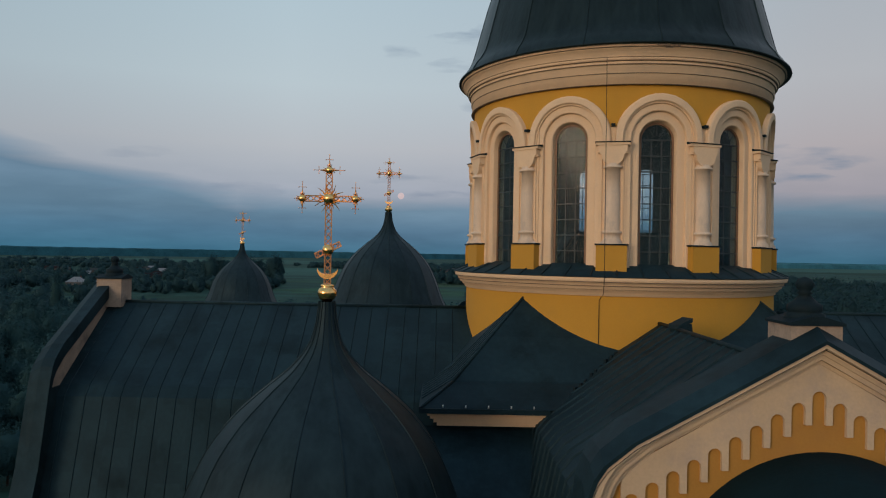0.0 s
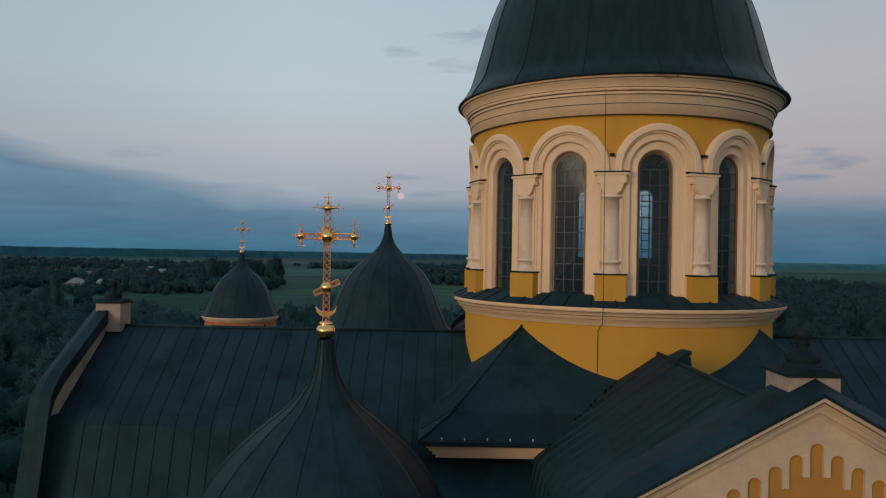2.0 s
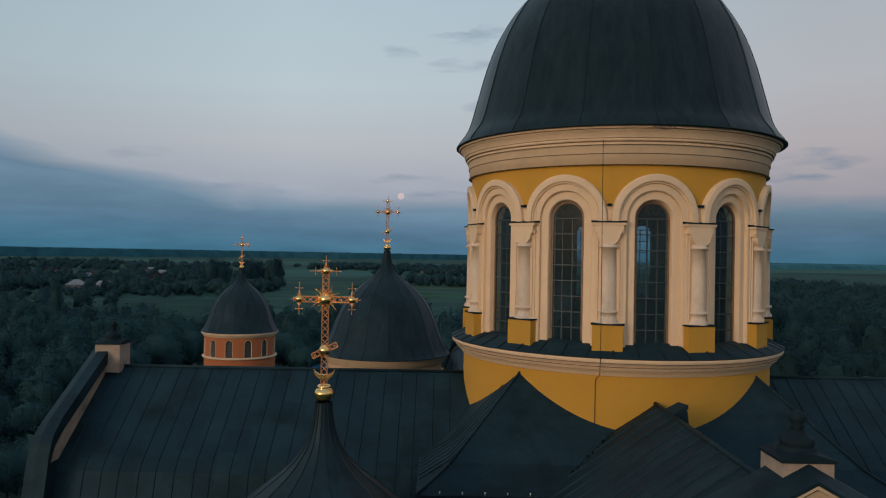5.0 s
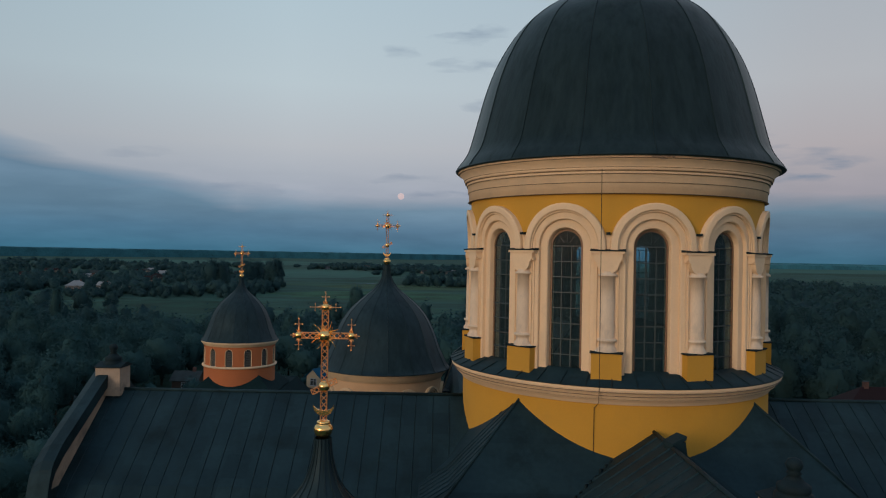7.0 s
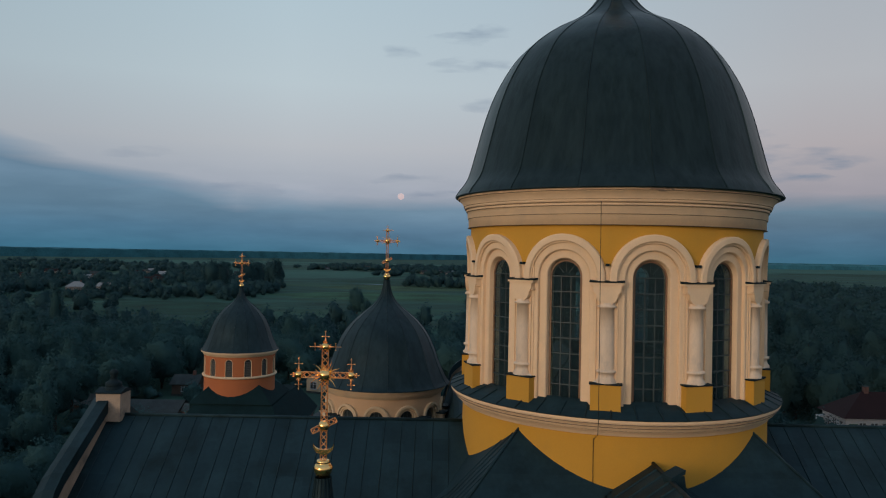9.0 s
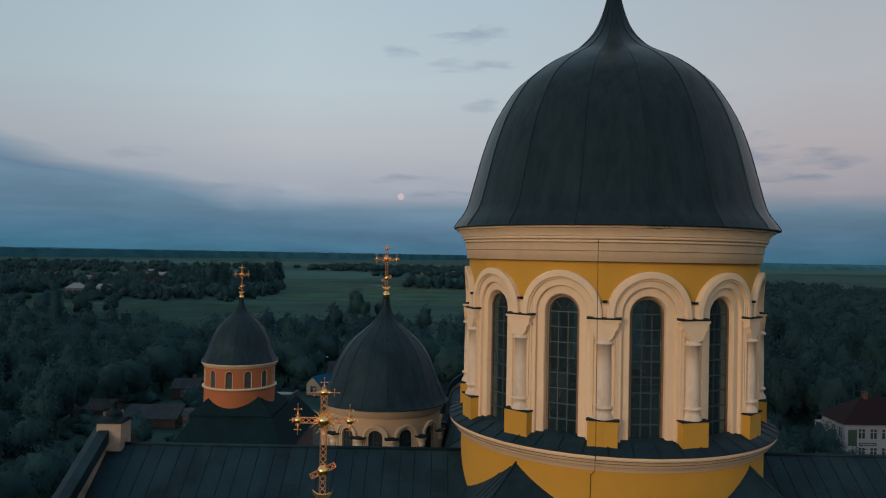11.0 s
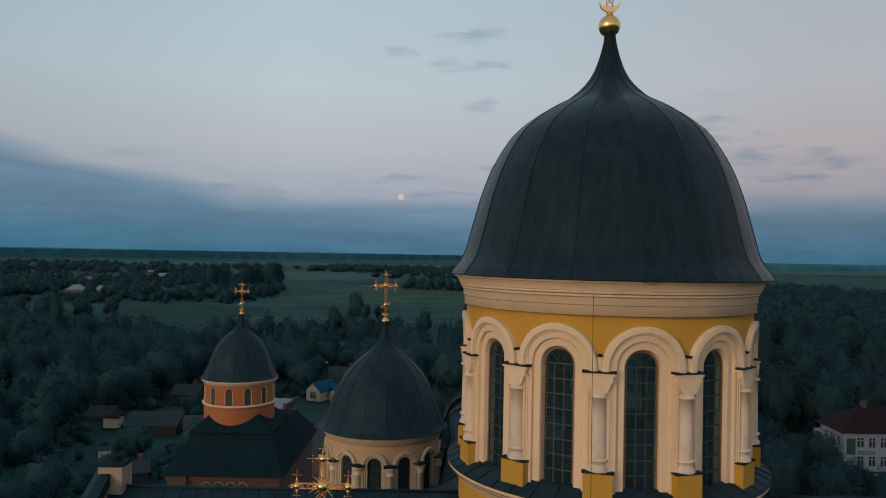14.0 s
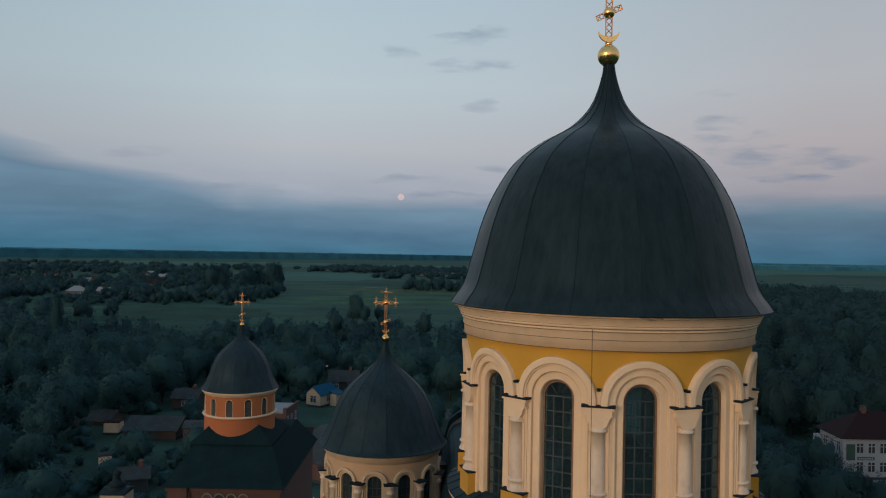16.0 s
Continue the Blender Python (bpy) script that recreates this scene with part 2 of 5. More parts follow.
ROOF = surface("dark_painted_metal", (0.0107, 0.0258, 0.0318), 0.62, vary=0.32, scale=1.3, fine=9, bump=0.10, stain=(0.0090, 0.0160, 0.0180), stain_scale=0.9, stain_amount=0.7, sheen=0.22, tint=(0.42, 0.74, 1.0), sheets=(0.62, 0.42))
DOME = surface("dark_dome_metal", (0.0138, 0.0250, 0.0280), 0.36, vary=0.30, scale=3.4, fine=11, bump=0.22, stain=(0.0090, 0.0170, 0.0185), stain_scale=3.2, stain_amount=0.5, stretch=(1, 1, 0.07), sheen=0.12, tint=(0.45, 0.76, 1.0))
DOME_SMALL = surface("dull_dome_metal", (0.0118, 0.0238, 0.0285), 0.50, vary=0.40, scale=2.4, fine=9, bump=0.14, stain=(0.0075, 0.0150, 0.0165), stain_scale=2.6, stain_amount=0.5, stretch=(1, 1, 0.12), sheen=0.20, tint=(0.50, 0.78, 1.0))
# Brown that stands in for shadow gaps between cornice mouldings.
SHADE_LINE = surface("shadow_gap_brown", (0.17, 0.125, 0.09), 0.7, vary=0.3, scale=3, fine=30, bump=0.1)
LEAD = surface("dark_lead_capping", (0.008, 0.019, 0.025), 0.7, vary=0.25, scale=4, fine=40, bump=0.2, sheen=0.12)
GOLD = surface("gilded_metal", (1.0, 0.60, 0.23), 0.24, metal=1.0, vary=0.06, scale=6, fine=60, bump=0.03)
IRON = surface("gilded_lattice", (1.0, 0.43, 0.17), 0.30, metal=0.85, vary=0.15, scale=8, fine=60, bump=0.05)
BAR = surface("grey_glazing_bar", (0.036, 0.050, 0.054), 0.6, vary=0.2, scale=5, fine=40, bump=0.1)
WOOD = surface("brown_window_frame", (0.20, 0.11, 0.06), 0.6, vary=0.3, scale=6, fine=40, bump=0.15)
GLASS = glass("window_glass", (0.74, 0.88, 0.92))
BOLT = surface("bright_bolt_metal", (0.8, 0.8, 0.78), 0.35, metal=0.6, vary=0.05, scale=8, fine=40, bump=0.0)
# Plaster colour lowered to stand for the unlit inside of the drum.
INNER = surface("darkened_inner_plaster", (0.034, 0.060, 0.066), 0.9, vary=0.2, scale=1.2, fine=15, bump=0.1)

# ---- mesh helpers ----
def revolve(profile, n=72, centre=(0, 0), start=0.0, sweep=360.0, bm=None, smooth=True):
    """Turn a profile of (radius, z) round a vertical axis. Angles run from -y towards +x."""
    bm = bm or bmesh.new()
    closed = abs(sweep) >= 360
    rings = []
    for k in range(n if closed else n + 1):
        t = radians(start + sweep * k / n)
        rings.append([bm.verts.new((centre[0] + r * math.sin(t), centre[1] - r * math.cos(t), z)) for r, z in profile])
    for k in range(n):
        p, q = rings[k], rings[(k + 1) % len(rings)]
        for i in range(len(profile) - 1):
            if profile[i][0] < 1e-5 and profile[i + 1][0] < 1e-5:
                continue
            f = bm.faces.new((p[i], q[i], q[i + 1], p[i + 1]))
            f.smooth = smooth
    bmesh.ops.remove_doubles(bm, verts=bm.verts, dist=1e-5)
    return bm


def box(bm, x0, x1, y0, y1, z0, z1, m=None):
    v = [Vector((x, y, z)) for z in (z0, z1) for x, y in ((x0, y0), (x1, y0), (x1, y1), (x0, y1))]
    v = [bm.verts.new(m @ c if m else c) for c in v]
    for f in ((3, 2, 1, 0), (4, 5, 6, 7), (0, 1, 5, 4), (1, 2, 6, 5), (2, 3, 7, 6), (3, 0, 4, 7)):
        bm.faces.new([v[i] for i in f])
    return bm


def prism(bm, outline, a, b, axis="y", m=None):
    """A closed outline of (u, v) pushed from a to b along an axis; u, v are the other two axes in order."""
    def at(u, v, w):
        c = {"x": (w, u, v), "y": (u, w, v), "z": (u, v, w)}[axis]
        return bm.verts.new(m @ Vector(c) if m else c)
    p, q = [at(u, v, a) for u, v in outline], [at(u, v, b) for u, v in outline]
    n = len(outline)
    bm.faces.new(p), bm.faces.new(q[::-1])
    for i in range(n):
        bm.faces.new((p[i], q[i], q[(i + 1) % n], p[(i + 1) % n]))
    return bm


def loft(bm, a, b, smooth=False):
    """Quads between two open rows of points."""
    a, b = [bm.verts.new(c) for c in a], [bm.verts.new(c) for c in b]
    for i in range(len(a) - 1):
        bm.faces.new((a[i], a[i + 1], b[i + 1], b[i])).smooth = smooth
    return bm


def rod(bm, p, q, r, n=6, r2=None, cap=True):
    """A round bar from p to q."""
    p, q = Vector(p), Vector(q)
    turn = (q - p).to_track_quat("Z", "Y").to_matrix()
    rings = []
    for c, rad in ((p, r), (q, r if r2 is None else r2)):
        rings.append([bm.verts.new(c + turn @ Vector((rad * math.cos(2 * math.pi * k / n), rad * math.sin(2 * math.pi * k / n), 0))) for k in range(n)])
    for k in range(n):
        bm.faces.new((rings[0][k], rings[0][(k + 1) % n], rings[1][(k + 1) % n], rings[1][k])).smooth = n > 5
    if cap:
        bm.faces.new(rings[0][::-1]), bm.faces.new(rings[1])
    return bm


def ball(bm, c, r, u=16, v=10, squash=1.0):
    bmesh.ops.create_uvsphere(bm, u_segments=u, v_segments=v, radius=r, matrix=Matrix.Translation(c) @ Matrix.Diagonal((1, 1, squash, 1)))
    for f in bm.faces:
        f.smooth = True
    return bm


def mesh(name, bm, material, recalc=True):
    if recalc:
        bmesh.ops.recalc_face_normals(bm, faces=bm.faces)
    me = bpy.data.meshes.new(name)
    bm.to_mesh(me)
    bm.free()
    me.materials.append(material)
    return me


def part(name, bm, material, parent, label="", m=None):
    """One mesh object under a thing or a part; bm may be a bmesh or a mesh to share."""
    ob = new(name, bm if isinstance(bm, bpy.types.Mesh) else mesh(name, bm, material))
    ob.parent = parent
    if m:
        ob.matrix_basis = m
    return tagged(ob, label)


def thing(name, label, category, group="", at=(0, 0, 0), turn=0.0):
    ob = new(name)
    ob.matrix_basis = pose(*at, 0, 0, turn)
    return tagged(ob, label, category, group)


def structure(name, bm, material, label="", category=""):
    ob = new(name, mesh(name, bm, material))
    return tagged(ob, label, category, kind="structure")


def around(angle, r=0.0, z=0.0, centre=(0, 0)):
    """The pose of something on a round wall: x along the wall, -y outwards; angle from -y towards +x."""
    t = radians(angle)
    return Matrix.Translation((centre[0] + r * math.sin(t), centre[1] - r * math.cos(t), z)) @ Matrix.Rotation(t, 4, "Z")

# ---- central tower ----
PHASE = -13.77  # azimuth of the pillar that faces the flight
PILLARS = [PHASE + 30 * k for k in range(12)]
BAYS = [PHASE + 15 + 30 * k for k in range(12)]


def arch_curve(r, z0, zc, n=20):
    """Half-width, height along an arched opening, from its foot on one side to its foot on the other."""
    pts = [(-r, z0)]
    pts += [(-r * math.cos(math.pi * k / n), zc + r * math.sin(math.pi * k / n)) for k in range(n + 1)]
    return pts + [(r, z0)]


def bent(s, z, radius):
    """A point of a bay at arc position s on a cylinder; local frame, -y outwards."""
    a = s / radius
    return (radius * math.sin(a), -radius * math.cos(a), z)


def arch_surround(steps, z0, zc):
    """Stepped mouldings round an arched opening, on a cylinder: steps of (half-width, radius)."""
    bm = bmesh.new()
    rows = [[bm.verts.new(bent(s, z, rad)) for s, z in arch_curve(r, z0, zc)] for r, rad in steps]
    for a, b in zip(rows, rows[1:]):
        for i in range(len(a) - 1):
            bm.faces.new((a[i], a[i + 1], b[i + 1], b[i]))
    return bm


def spandrel(bm, r, zc, ztop, radius, half, m):
    """The wall between an arch and a level above it."""
    pts = [(-half, zc)] + [p for p in arch_curve(r, zc, zc)[1:-1]] + [(half, zc)]
    low = [bm.verts.new(m @ Vector(bent(s, z, radius))) for s, z in pts]
    high = [bm.verts.new(m @ Vector(bent(s, ztop, radius))) for s, z in pts]
    for i in range(len(pts) - 1):
        bm.faces.new((low[i], low[i + 1], high[i + 1], high[i]))


def inner_panel(bm, r, z0, zc, zbot, ztop, radius, half, m):
    spandrel(bm, r, zc, ztop, radius, half, m)
    for a, b, lo, hi in ((-half, -r, zbot, zc), (r, half, zbot, zc), (-r, r, zbot, z0)):
        c = [(a, lo), (b, lo), (b, hi), (a, hi)]
        bm.faces.new([bm.verts.new(m @ Vector(bent(s, z, radius))) for s, z in c])


def seam(profile, width, height):
    """A standing seam that follows a dome's profile, at azimuth 0."""
    bm = bmesh.new()
    rows = []
    for r, z in profile:
        w = min(width, r * 0.3)
        rows.append([bm.verts.new(c) for c in ((-w, -r + 0.01, z), (-w * 0.6, -r - height, z + height * 0.3), (w * 0.6, -r - height, z + height * 0.3), (w, -r + 0.01, z))])
    for a, b in zip(rows, rows[1:]):
        for i in range(3):
            bm.faces.new((a[i], a[i + 1], b[i + 1], b[i]))
    return bm


def facet_dome(profile, n, first, bulge=0.45, sub=4):
    """A dome of n sheet panels that meet in edges at the seams, each a little flatter than the round; first is a seam's azimuth."""
    bm = bmesh.new()
    half = math.pi / n
    rows = []
    for k in range(n * sub):
        a = (2 * (k % sub) / sub - 1) * half
        t = radians(first) + 2 * half * (k // sub) + half + a
        f = bulge + (1 - bulge) * math.cos(half) / math.cos(a)
        rows.append([bm.verts.new((r * f * math.sin(t), -r * f * math.cos(t), z)) for r, z in profile])
    for k, p in enumerate(rows):
        q = rows[(k + 1) % len(rows)]
        for i in range(len(profile) - 1):
            bm.faces.new((p[i], q[i], q[i + 1], p[i + 1])).smooth = True
    for k in range(0, len(rows), sub):
        for v, w in zip(rows[k], rows[k][1:]):
            bm.edges.get((v, w)).smooth = False
    return bm


def smooth_profile(points, n=5):
    """More points along a profile, on a Catmull-Rom curve."""
    p = [points[0], *points, points[-1]]
    res = []
    for i in range(1, len(p) - 2):
        for k in range(n):
            t = k / n
            res.append(tuple(0.5 * (2 * b + (c - a) * t + (2 * a - 5 * b + 4 * c - d) * t * t + (3 * b - a - 3 * c + d) * t ** 3)
                             for a, b, c, d in zip(p[i - 1], p[i], p[i + 1], p[i + 2])))
    return res + [points[-1]]


tower = thing("central_tower", "tall round yellow and cream plastered church tower with dark metal dome", "church tower")
# lower drum, cornice, skirt
part("lower_drum", revolve([(4.02, 20.0), (4.02, 24.93)], 96), OCHRE, tower, "ochre yellow plastered drum base")
part("lower_cornice", revolve([(4.02, 24.88), (4.06, 24.89), (4.06, 24.95), (4.12, 24.97), (4.14, 25.02), (4.20, 25.04), (4.21, 25.10), (4.24, 25.12), (4.27, 25.18), (4.31, 25.20),
                               (4.34, 25.24), (4.34, 25.31), (4.30, 25.335)], 120), CREAM, tower, "moulded cream cornice")
part("skirt_roof", revolve([(4.31, 25.30), (4.36, 25.30), (4.36, 25.325), (3.70, 25.60)], 96), ROOF, tower, "sloping dark metal skirt with standing seams")
skirt_seam = mesh("skirt_seam", seam([(4.35, 25.33), (3.85, 25.545)], 0.018, 0.03), ROOF)
for k in range(48):
    part("seam", skirt_seam, ROOF, tower, m=Matrix.Rotation(radians(7.5 * k + 3), 4, "Z"))
# upper wall and arches
Z0, ZC, ZTOP = 25.50, 28.40, 29.66
bm = bmesh.new()
spandrel(bm, 0.97, ZC, ZTOP, 3.87, 3.87 * radians(15), Matrix.Identity(4))
spandrel_mesh = mesh("wall_panel", bm, OCHRE)
surround = mesh("arch_surround", arch_surround([(0.80, 3.86), (0.80, 3.945), (0.785, 3.945), (0.775, 3.895), (0.640, 3.89), (0.620, 3.875), (0.610, 3.80), (0.44, 3.795),
                                               (0.42, 3.775), (0.385, 3.62), (0.385, 3.44)], Z0, ZC), CREAM)
archivolt = mesh("archivolt", arch_surround([(0.985, 3.86), (0.985, 3.985), (0.955, 4.0), (0.84, 4.0), (0.822, 3.985), (0.815, 3.95), (0.795, 3.945), (0.795, 3.90)], 28.30, ZC), CREAM)
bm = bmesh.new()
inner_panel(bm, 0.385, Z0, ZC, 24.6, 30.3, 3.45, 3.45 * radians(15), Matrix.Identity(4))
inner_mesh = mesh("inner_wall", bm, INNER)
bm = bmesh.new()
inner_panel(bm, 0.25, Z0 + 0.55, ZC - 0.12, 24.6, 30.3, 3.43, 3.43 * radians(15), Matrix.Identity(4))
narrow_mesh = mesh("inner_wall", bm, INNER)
# Invented disc: shuts the drum, open below, to keep its inside dark.
part("blocking_disc", revolve([(0.0, 24.6), (3.46, 24.6)], 48), INNER, tower)
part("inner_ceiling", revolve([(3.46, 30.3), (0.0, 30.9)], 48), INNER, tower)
# window parts shared by all bays
rows_z = [25.52 + 0.36 * k for k in range(9)]
bm = bmesh.new()
outer, inner = arch_curve(0.385, Z0, ZC), arch_curve(0.345, Z0, ZC)
vs = [[bm.verts.new((s, y, z)) for s, z in c] for c, y in ((outer, -3.66), (inner, -3.66), (inner, -3.60), (outer, -3.60))]
for a, b in ((0, 1), (1, 2), (2, 3)):
    for i in range(len(outer) - 1):
        bm.faces.new((vs[a][i], vs[a][i + 1], vs[b][i + 1], vs[b][i]))
frame_mesh = mesh("frame", bm, WOOD)
upright = mesh("glazing_bar", box(bmesh.new(), -0.012, 0.012, -3.650, -3.612, Z0, ZC), BAR)
cross_bar = mesh("glazing_bar", box(bmesh.new(), -0.35, 0.35, -3.655, -3.608, -0.012, 0.012), BAR)
fan_mesh = mesh("fan_bar", rod(bmesh.new(), (0, -3.63, 0.10), (0, -3.63, 0.345), 0.010, 5), BAR)
pane_mesh = mesh("pane", box(bmesh.new(), -0.108, 0.108, -3.634, -3.628, 0.01, 0.35), GLASS)
bm = bmesh.new()
prism(bm, [(0.345 * math.cos(math.pi * k / 16), ZC + 0.345 * math.sin(math.pi * k / 16)) for k in range(17)], -3.634, -3.628)
lunette_mesh = mesh("arched_pane", bm, GLASS)
for b in BAYS:
    m = around(b)
    part("arch_surround", surround, CREAM, tower, "stepped cream arch mouldings", m)
    part("archivolt", archivolt, CREAM, tower, "broad cream outer arch ring", m)
    part("wall_panel", spandrel_mesh, OCHRE, tower, "ochre yellow plaster above the arch", m)
    part("inner_wall", narrow_mesh if math.cos(radians(b + 12)) < 0 else inner_mesh, INNER, tower, "inner plaster seen through the window, darkened as if unlit", m)
    w = part("window", frame_mesh, WOOD, tower, "tall arched window with brown frame and small panes", m)
    for s in (-0.118, 0.118):
        part("glazing_bar", upright, BAR, w, m=Matrix.Translation((s, 0, 0)))
    for z in rows_z:
        part("glazing_bar", cross_bar, BAR, w, m=Matrix.Translation((0, 0, z)))
    for ang in (-38, 0, 38):
        part("fan_bar", fan_mesh, BAR, w, m=Matrix.Translation((0, 0, ZC)) @ Matrix.Rotation(radians(ang), 4, "Y"))
    for z in rows_z[:-1]:
        for s in (-0.236, 0, 0.236):
            part("pane", pane_mesh, GLASS, w, m=Matrix.Translation((s, 0, z)))
    part("arched_pane", lunette_mesh, GLASS, w)
# pillars
bm = bmesh.new()
box(bm, -0.30, 0.30, -3.905, -3.78, 25.46, 28.66)
pilaster_mesh = mesh("pilaster", bm, CREAM)
bm = revolve([(0.176, 26.22), (0.176, 26.6), (0.171, 27.2), (0.165, 27.72), (0.212, 27.725), (0.222, 27.75), (0.212, 27.775), (0.172, 27.79), (0.172, 27.84)], 20, (0, -3.88))
shaft_mesh = mesh("shaft", bm, CREAM_WORN)
bm = revolve([(0.235, 26.04), (0.235, 26.09), (0.185, 26.16), (0.178, 26.26), (0.222, 26.275), (0.230, 26.30), (0.222, 26.325), (0.174, 26.34)], 20, (0, -3.88))
base_mesh = mesh("base", bm, CREAM_WORN)
pedestal_mesh = mesh("pedestal", box(bmesh.new(), -0.335, 0.335, -4.08, -3.80, 25.34, 26.01), OCHRE)
bm = box(bmesh.new(), -0.35, 0.35, -4.10, -3.80, 26.01, 26.045)
for x in (-1, 1):
    rod(bm, (0.35 * x, -4.10, 26.03), (0.35 * x, -3.85, 26.03), 0.02, 6)
cap_mesh = mesh("pedestal_cap", bm, LEAD)
outline = [(-0.315, 28.27), (-0.315, 28.10), (-0.285, 28.085), (-0.285, 28.05), (-0.25, 28.04)]
outline += [(-0.25 * math.cos(math.pi * k / 14), 28.04 - 0.255 * math.sin(math.pi * k / 14)) for k in range(15)]
outline += [(-u, v) for u, v in reversed(outline[:5])]
bm = prism(bmesh.new(), outline, -4.03, -3.85)
box(bm, -0.335, 0.335, -3.99, -3.85, 28.06, 28.115)
capital_mesh = mesh("capital", bm, CREAM)
bm = box(bmesh.new(), -0.375, 0.375, -4.05, -3.82, 28.235, 28.29)
cornice_mesh = mesh("abacus", bm, CREAM)
bm = prism(bmesh.new(), [(-4.07, 28.29), (-4.075, 28.312), (-3.86, 28.345), (-3.86, 28.29)], -0.39, 0.39, "x")
lead_mesh = mesh("abacus_capping", bm, LEAD)
bm = box(bmesh.new(), -0.045, 0.045, -4.03, -3.86, 28.66, 28.715)
spout_mesh = mesh("spout", bm, LEAD)
PEELED = surface("peeled_white_plaster", (0.70, 0.66, 0.60), 0.9, vary=0.25, scale=9, fine=60, bump=0.3, stain=(0.30, 0.27, 0.24), stain_scale=7, stain_amount=0.6, random_shift=0.08)
rubble = []
for k in range(3):
    rnd = random.Random(60 + k)
    bm = bmesh.new()
    ring = [(0.235 + 0.075 * rnd.random(), radians(15 * j)) for j in range(24)]
    low = [bm.verts.new((r * math.sin(t), -3.88 - r * math.cos(t) * 0.62, 26.046)) for r, t in ring]
    high = [bm.verts.new((0.9 * r * math.sin(t), -3.88 - 0.9 * r * math.cos(t) * 0.62, 26.06 + 0.03 * rnd.random())) for r, t in ring]
    for j in range(24):
        bm.faces.new((low[j], low[(j + 1) % 24], high[(j + 1) % 24], high[j]))
    bm.faces.new(high)
    rubble.append(mesh("crumbled_plaster", bm, PEELED))
for p in PILLARS:
    m = around(p)
    c = part("pillar", shaft_mesh, CREAM_WORN, tower, "weathered round cream half column", m)
    part("pilaster", pilaster_mesh, CREAM, c)
    part("base", base_mesh, CREAM_WORN, c)
    part("pedestal", pedestal_mesh, OCHRE, c, "ochre yellow block pedestal")
    part("pedestal_cap", cap_mesh, LEAD, c, "dark metal slab")
    part("crumbled_plaster", rubble[PILLARS.index(p) % 3], PEELED, c, "crumbled white plaster round the column base")
    part("capital", capital_mesh, CREAM, c, "rounded cream cushion capital")
    part("abacus", cornice_mesh, CREAM, c)
    part("abacus_capping", lead_mesh, LEAD, c, "dark metal capping")
    part("spout", spout_mesh, LEAD, tower, "small dark drain spout", m)
# upper cornice
part("upper_cornice", revolve([(3.86, 29.60), (3.94, 29.60), (3.945, 29.83), (3.975, 29.85), (3.98, 30.02), (4.01, 30.035), (4.02, 30.055), (4.01, 30.075), (4.015, 30.10), (4.06, 30.115),
                               (4.07, 30.14), (4.06, 30.16), (4.09, 30.20), (4.12, 30.27), (4.18, 30.32), (4.20, 30.335), (4.20, 30.36), (4.25, 30.375), (4.25, 30.42), (4.20, 30.43)], 120), CREAM, tower,
     "deep cream cornice with several mouldings")
# Thin brown rings imitate the shadow lines of both cornices.
for r, z, d in ((3.955, 29.83, 0.03), (4.0, 30.022, 0.026), (4.045, 30.094, 0.026), (3.955, 29.588, 0.02), (4.225, 30.35, 0.02), (4.075, 30.168, 0.014)):
    part("edge_strip", revolve([(r - 0.08, z), (r + 0.012, z), (r + 0.012, z + d * 0.38), (r - 0.08, z + d * 0.38)], 120), SHADE_LINE, tower, "thin dull ring painted as a shadow gap")
for r, z in ((4.175, 25.03), (4.255, 25.108), (4.325, 25.195)):
    part("edge_strip", revolve([(r - 0.08, z), (r + 0.004, z), (r + 0.004, z + 0.013), (r - 0.08, z + 0.013)], 120), SHADE_LINE, tower, "thin dull painted shade line")
# dome
DOME_PROFILE = smooth_profile([(4.34, 30.44), (4.24, 30.60), (4.07, 30.83), (3.95, 31.10), (3.75, 31.84), (3.53, 32.63), (3.225, 33.41), (2.76, 34.19), (2.335, 34.62), (1.795, 35.00),
                               (1.135, 35.36), (0.70, 35.74), (0.45, 36.10), (0.285, 36.52), (0.185, 36.90), (0.145, 37.15), (0.14, 37.25)], 4)
dome = part("dome", mesh("dome", facet_dome(DOME_PROFILE, 16, -0.5, 0.6), DOME, False), DOME, tower, "dark grey metal helmet dome of broad seamed sheets", Matrix.Translation((0.025, 0, 0)))
part("dome_rim", revolve([(4.15, 30.43), (4.33, 30.405), (4.345, 30.42), (4.34, 30.445), (4.15, 30.46)], 120), DOME, dome, "turned dark metal rim")
rib = mesh("seam", seam(DOME_PROFILE, 0.014, 0.016), DOME)
for k in range(16):
    part("seam", rib, DOME, dome, m=Matrix.Rotation(radians(22.5 * k - 0.5), 4, "Z"))
# small places where the cornice has flaked
for k, (az, r, z, w) in enumerate(((-0.6, 4.252, 30.385, 0.10), (1.2, 4.252, 30.375, 0.14), (3.4, 4.252, 30.39, 0.08), (2.2, 4.205, 30.345, 0.12), (5.0, 4.252, 30.38, 0.05))):
    rnd = random.Random(k)
    outline = [(w * (0.7 + 0.3 * rnd.random()) * math.cos(radians(40 * j)), 0.022 * (0.6 + 0.5 * rnd.random()) * math.sin(radians(40 * j))) for j in range(9)]
    part("flaked_patch", prism(bmesh.new(), outline, -0.004, 0.02), STAINED_SHADED, tower, "grey flaked plaster", around(az, r, z))
# lightning wire
bm = bmesh.new()
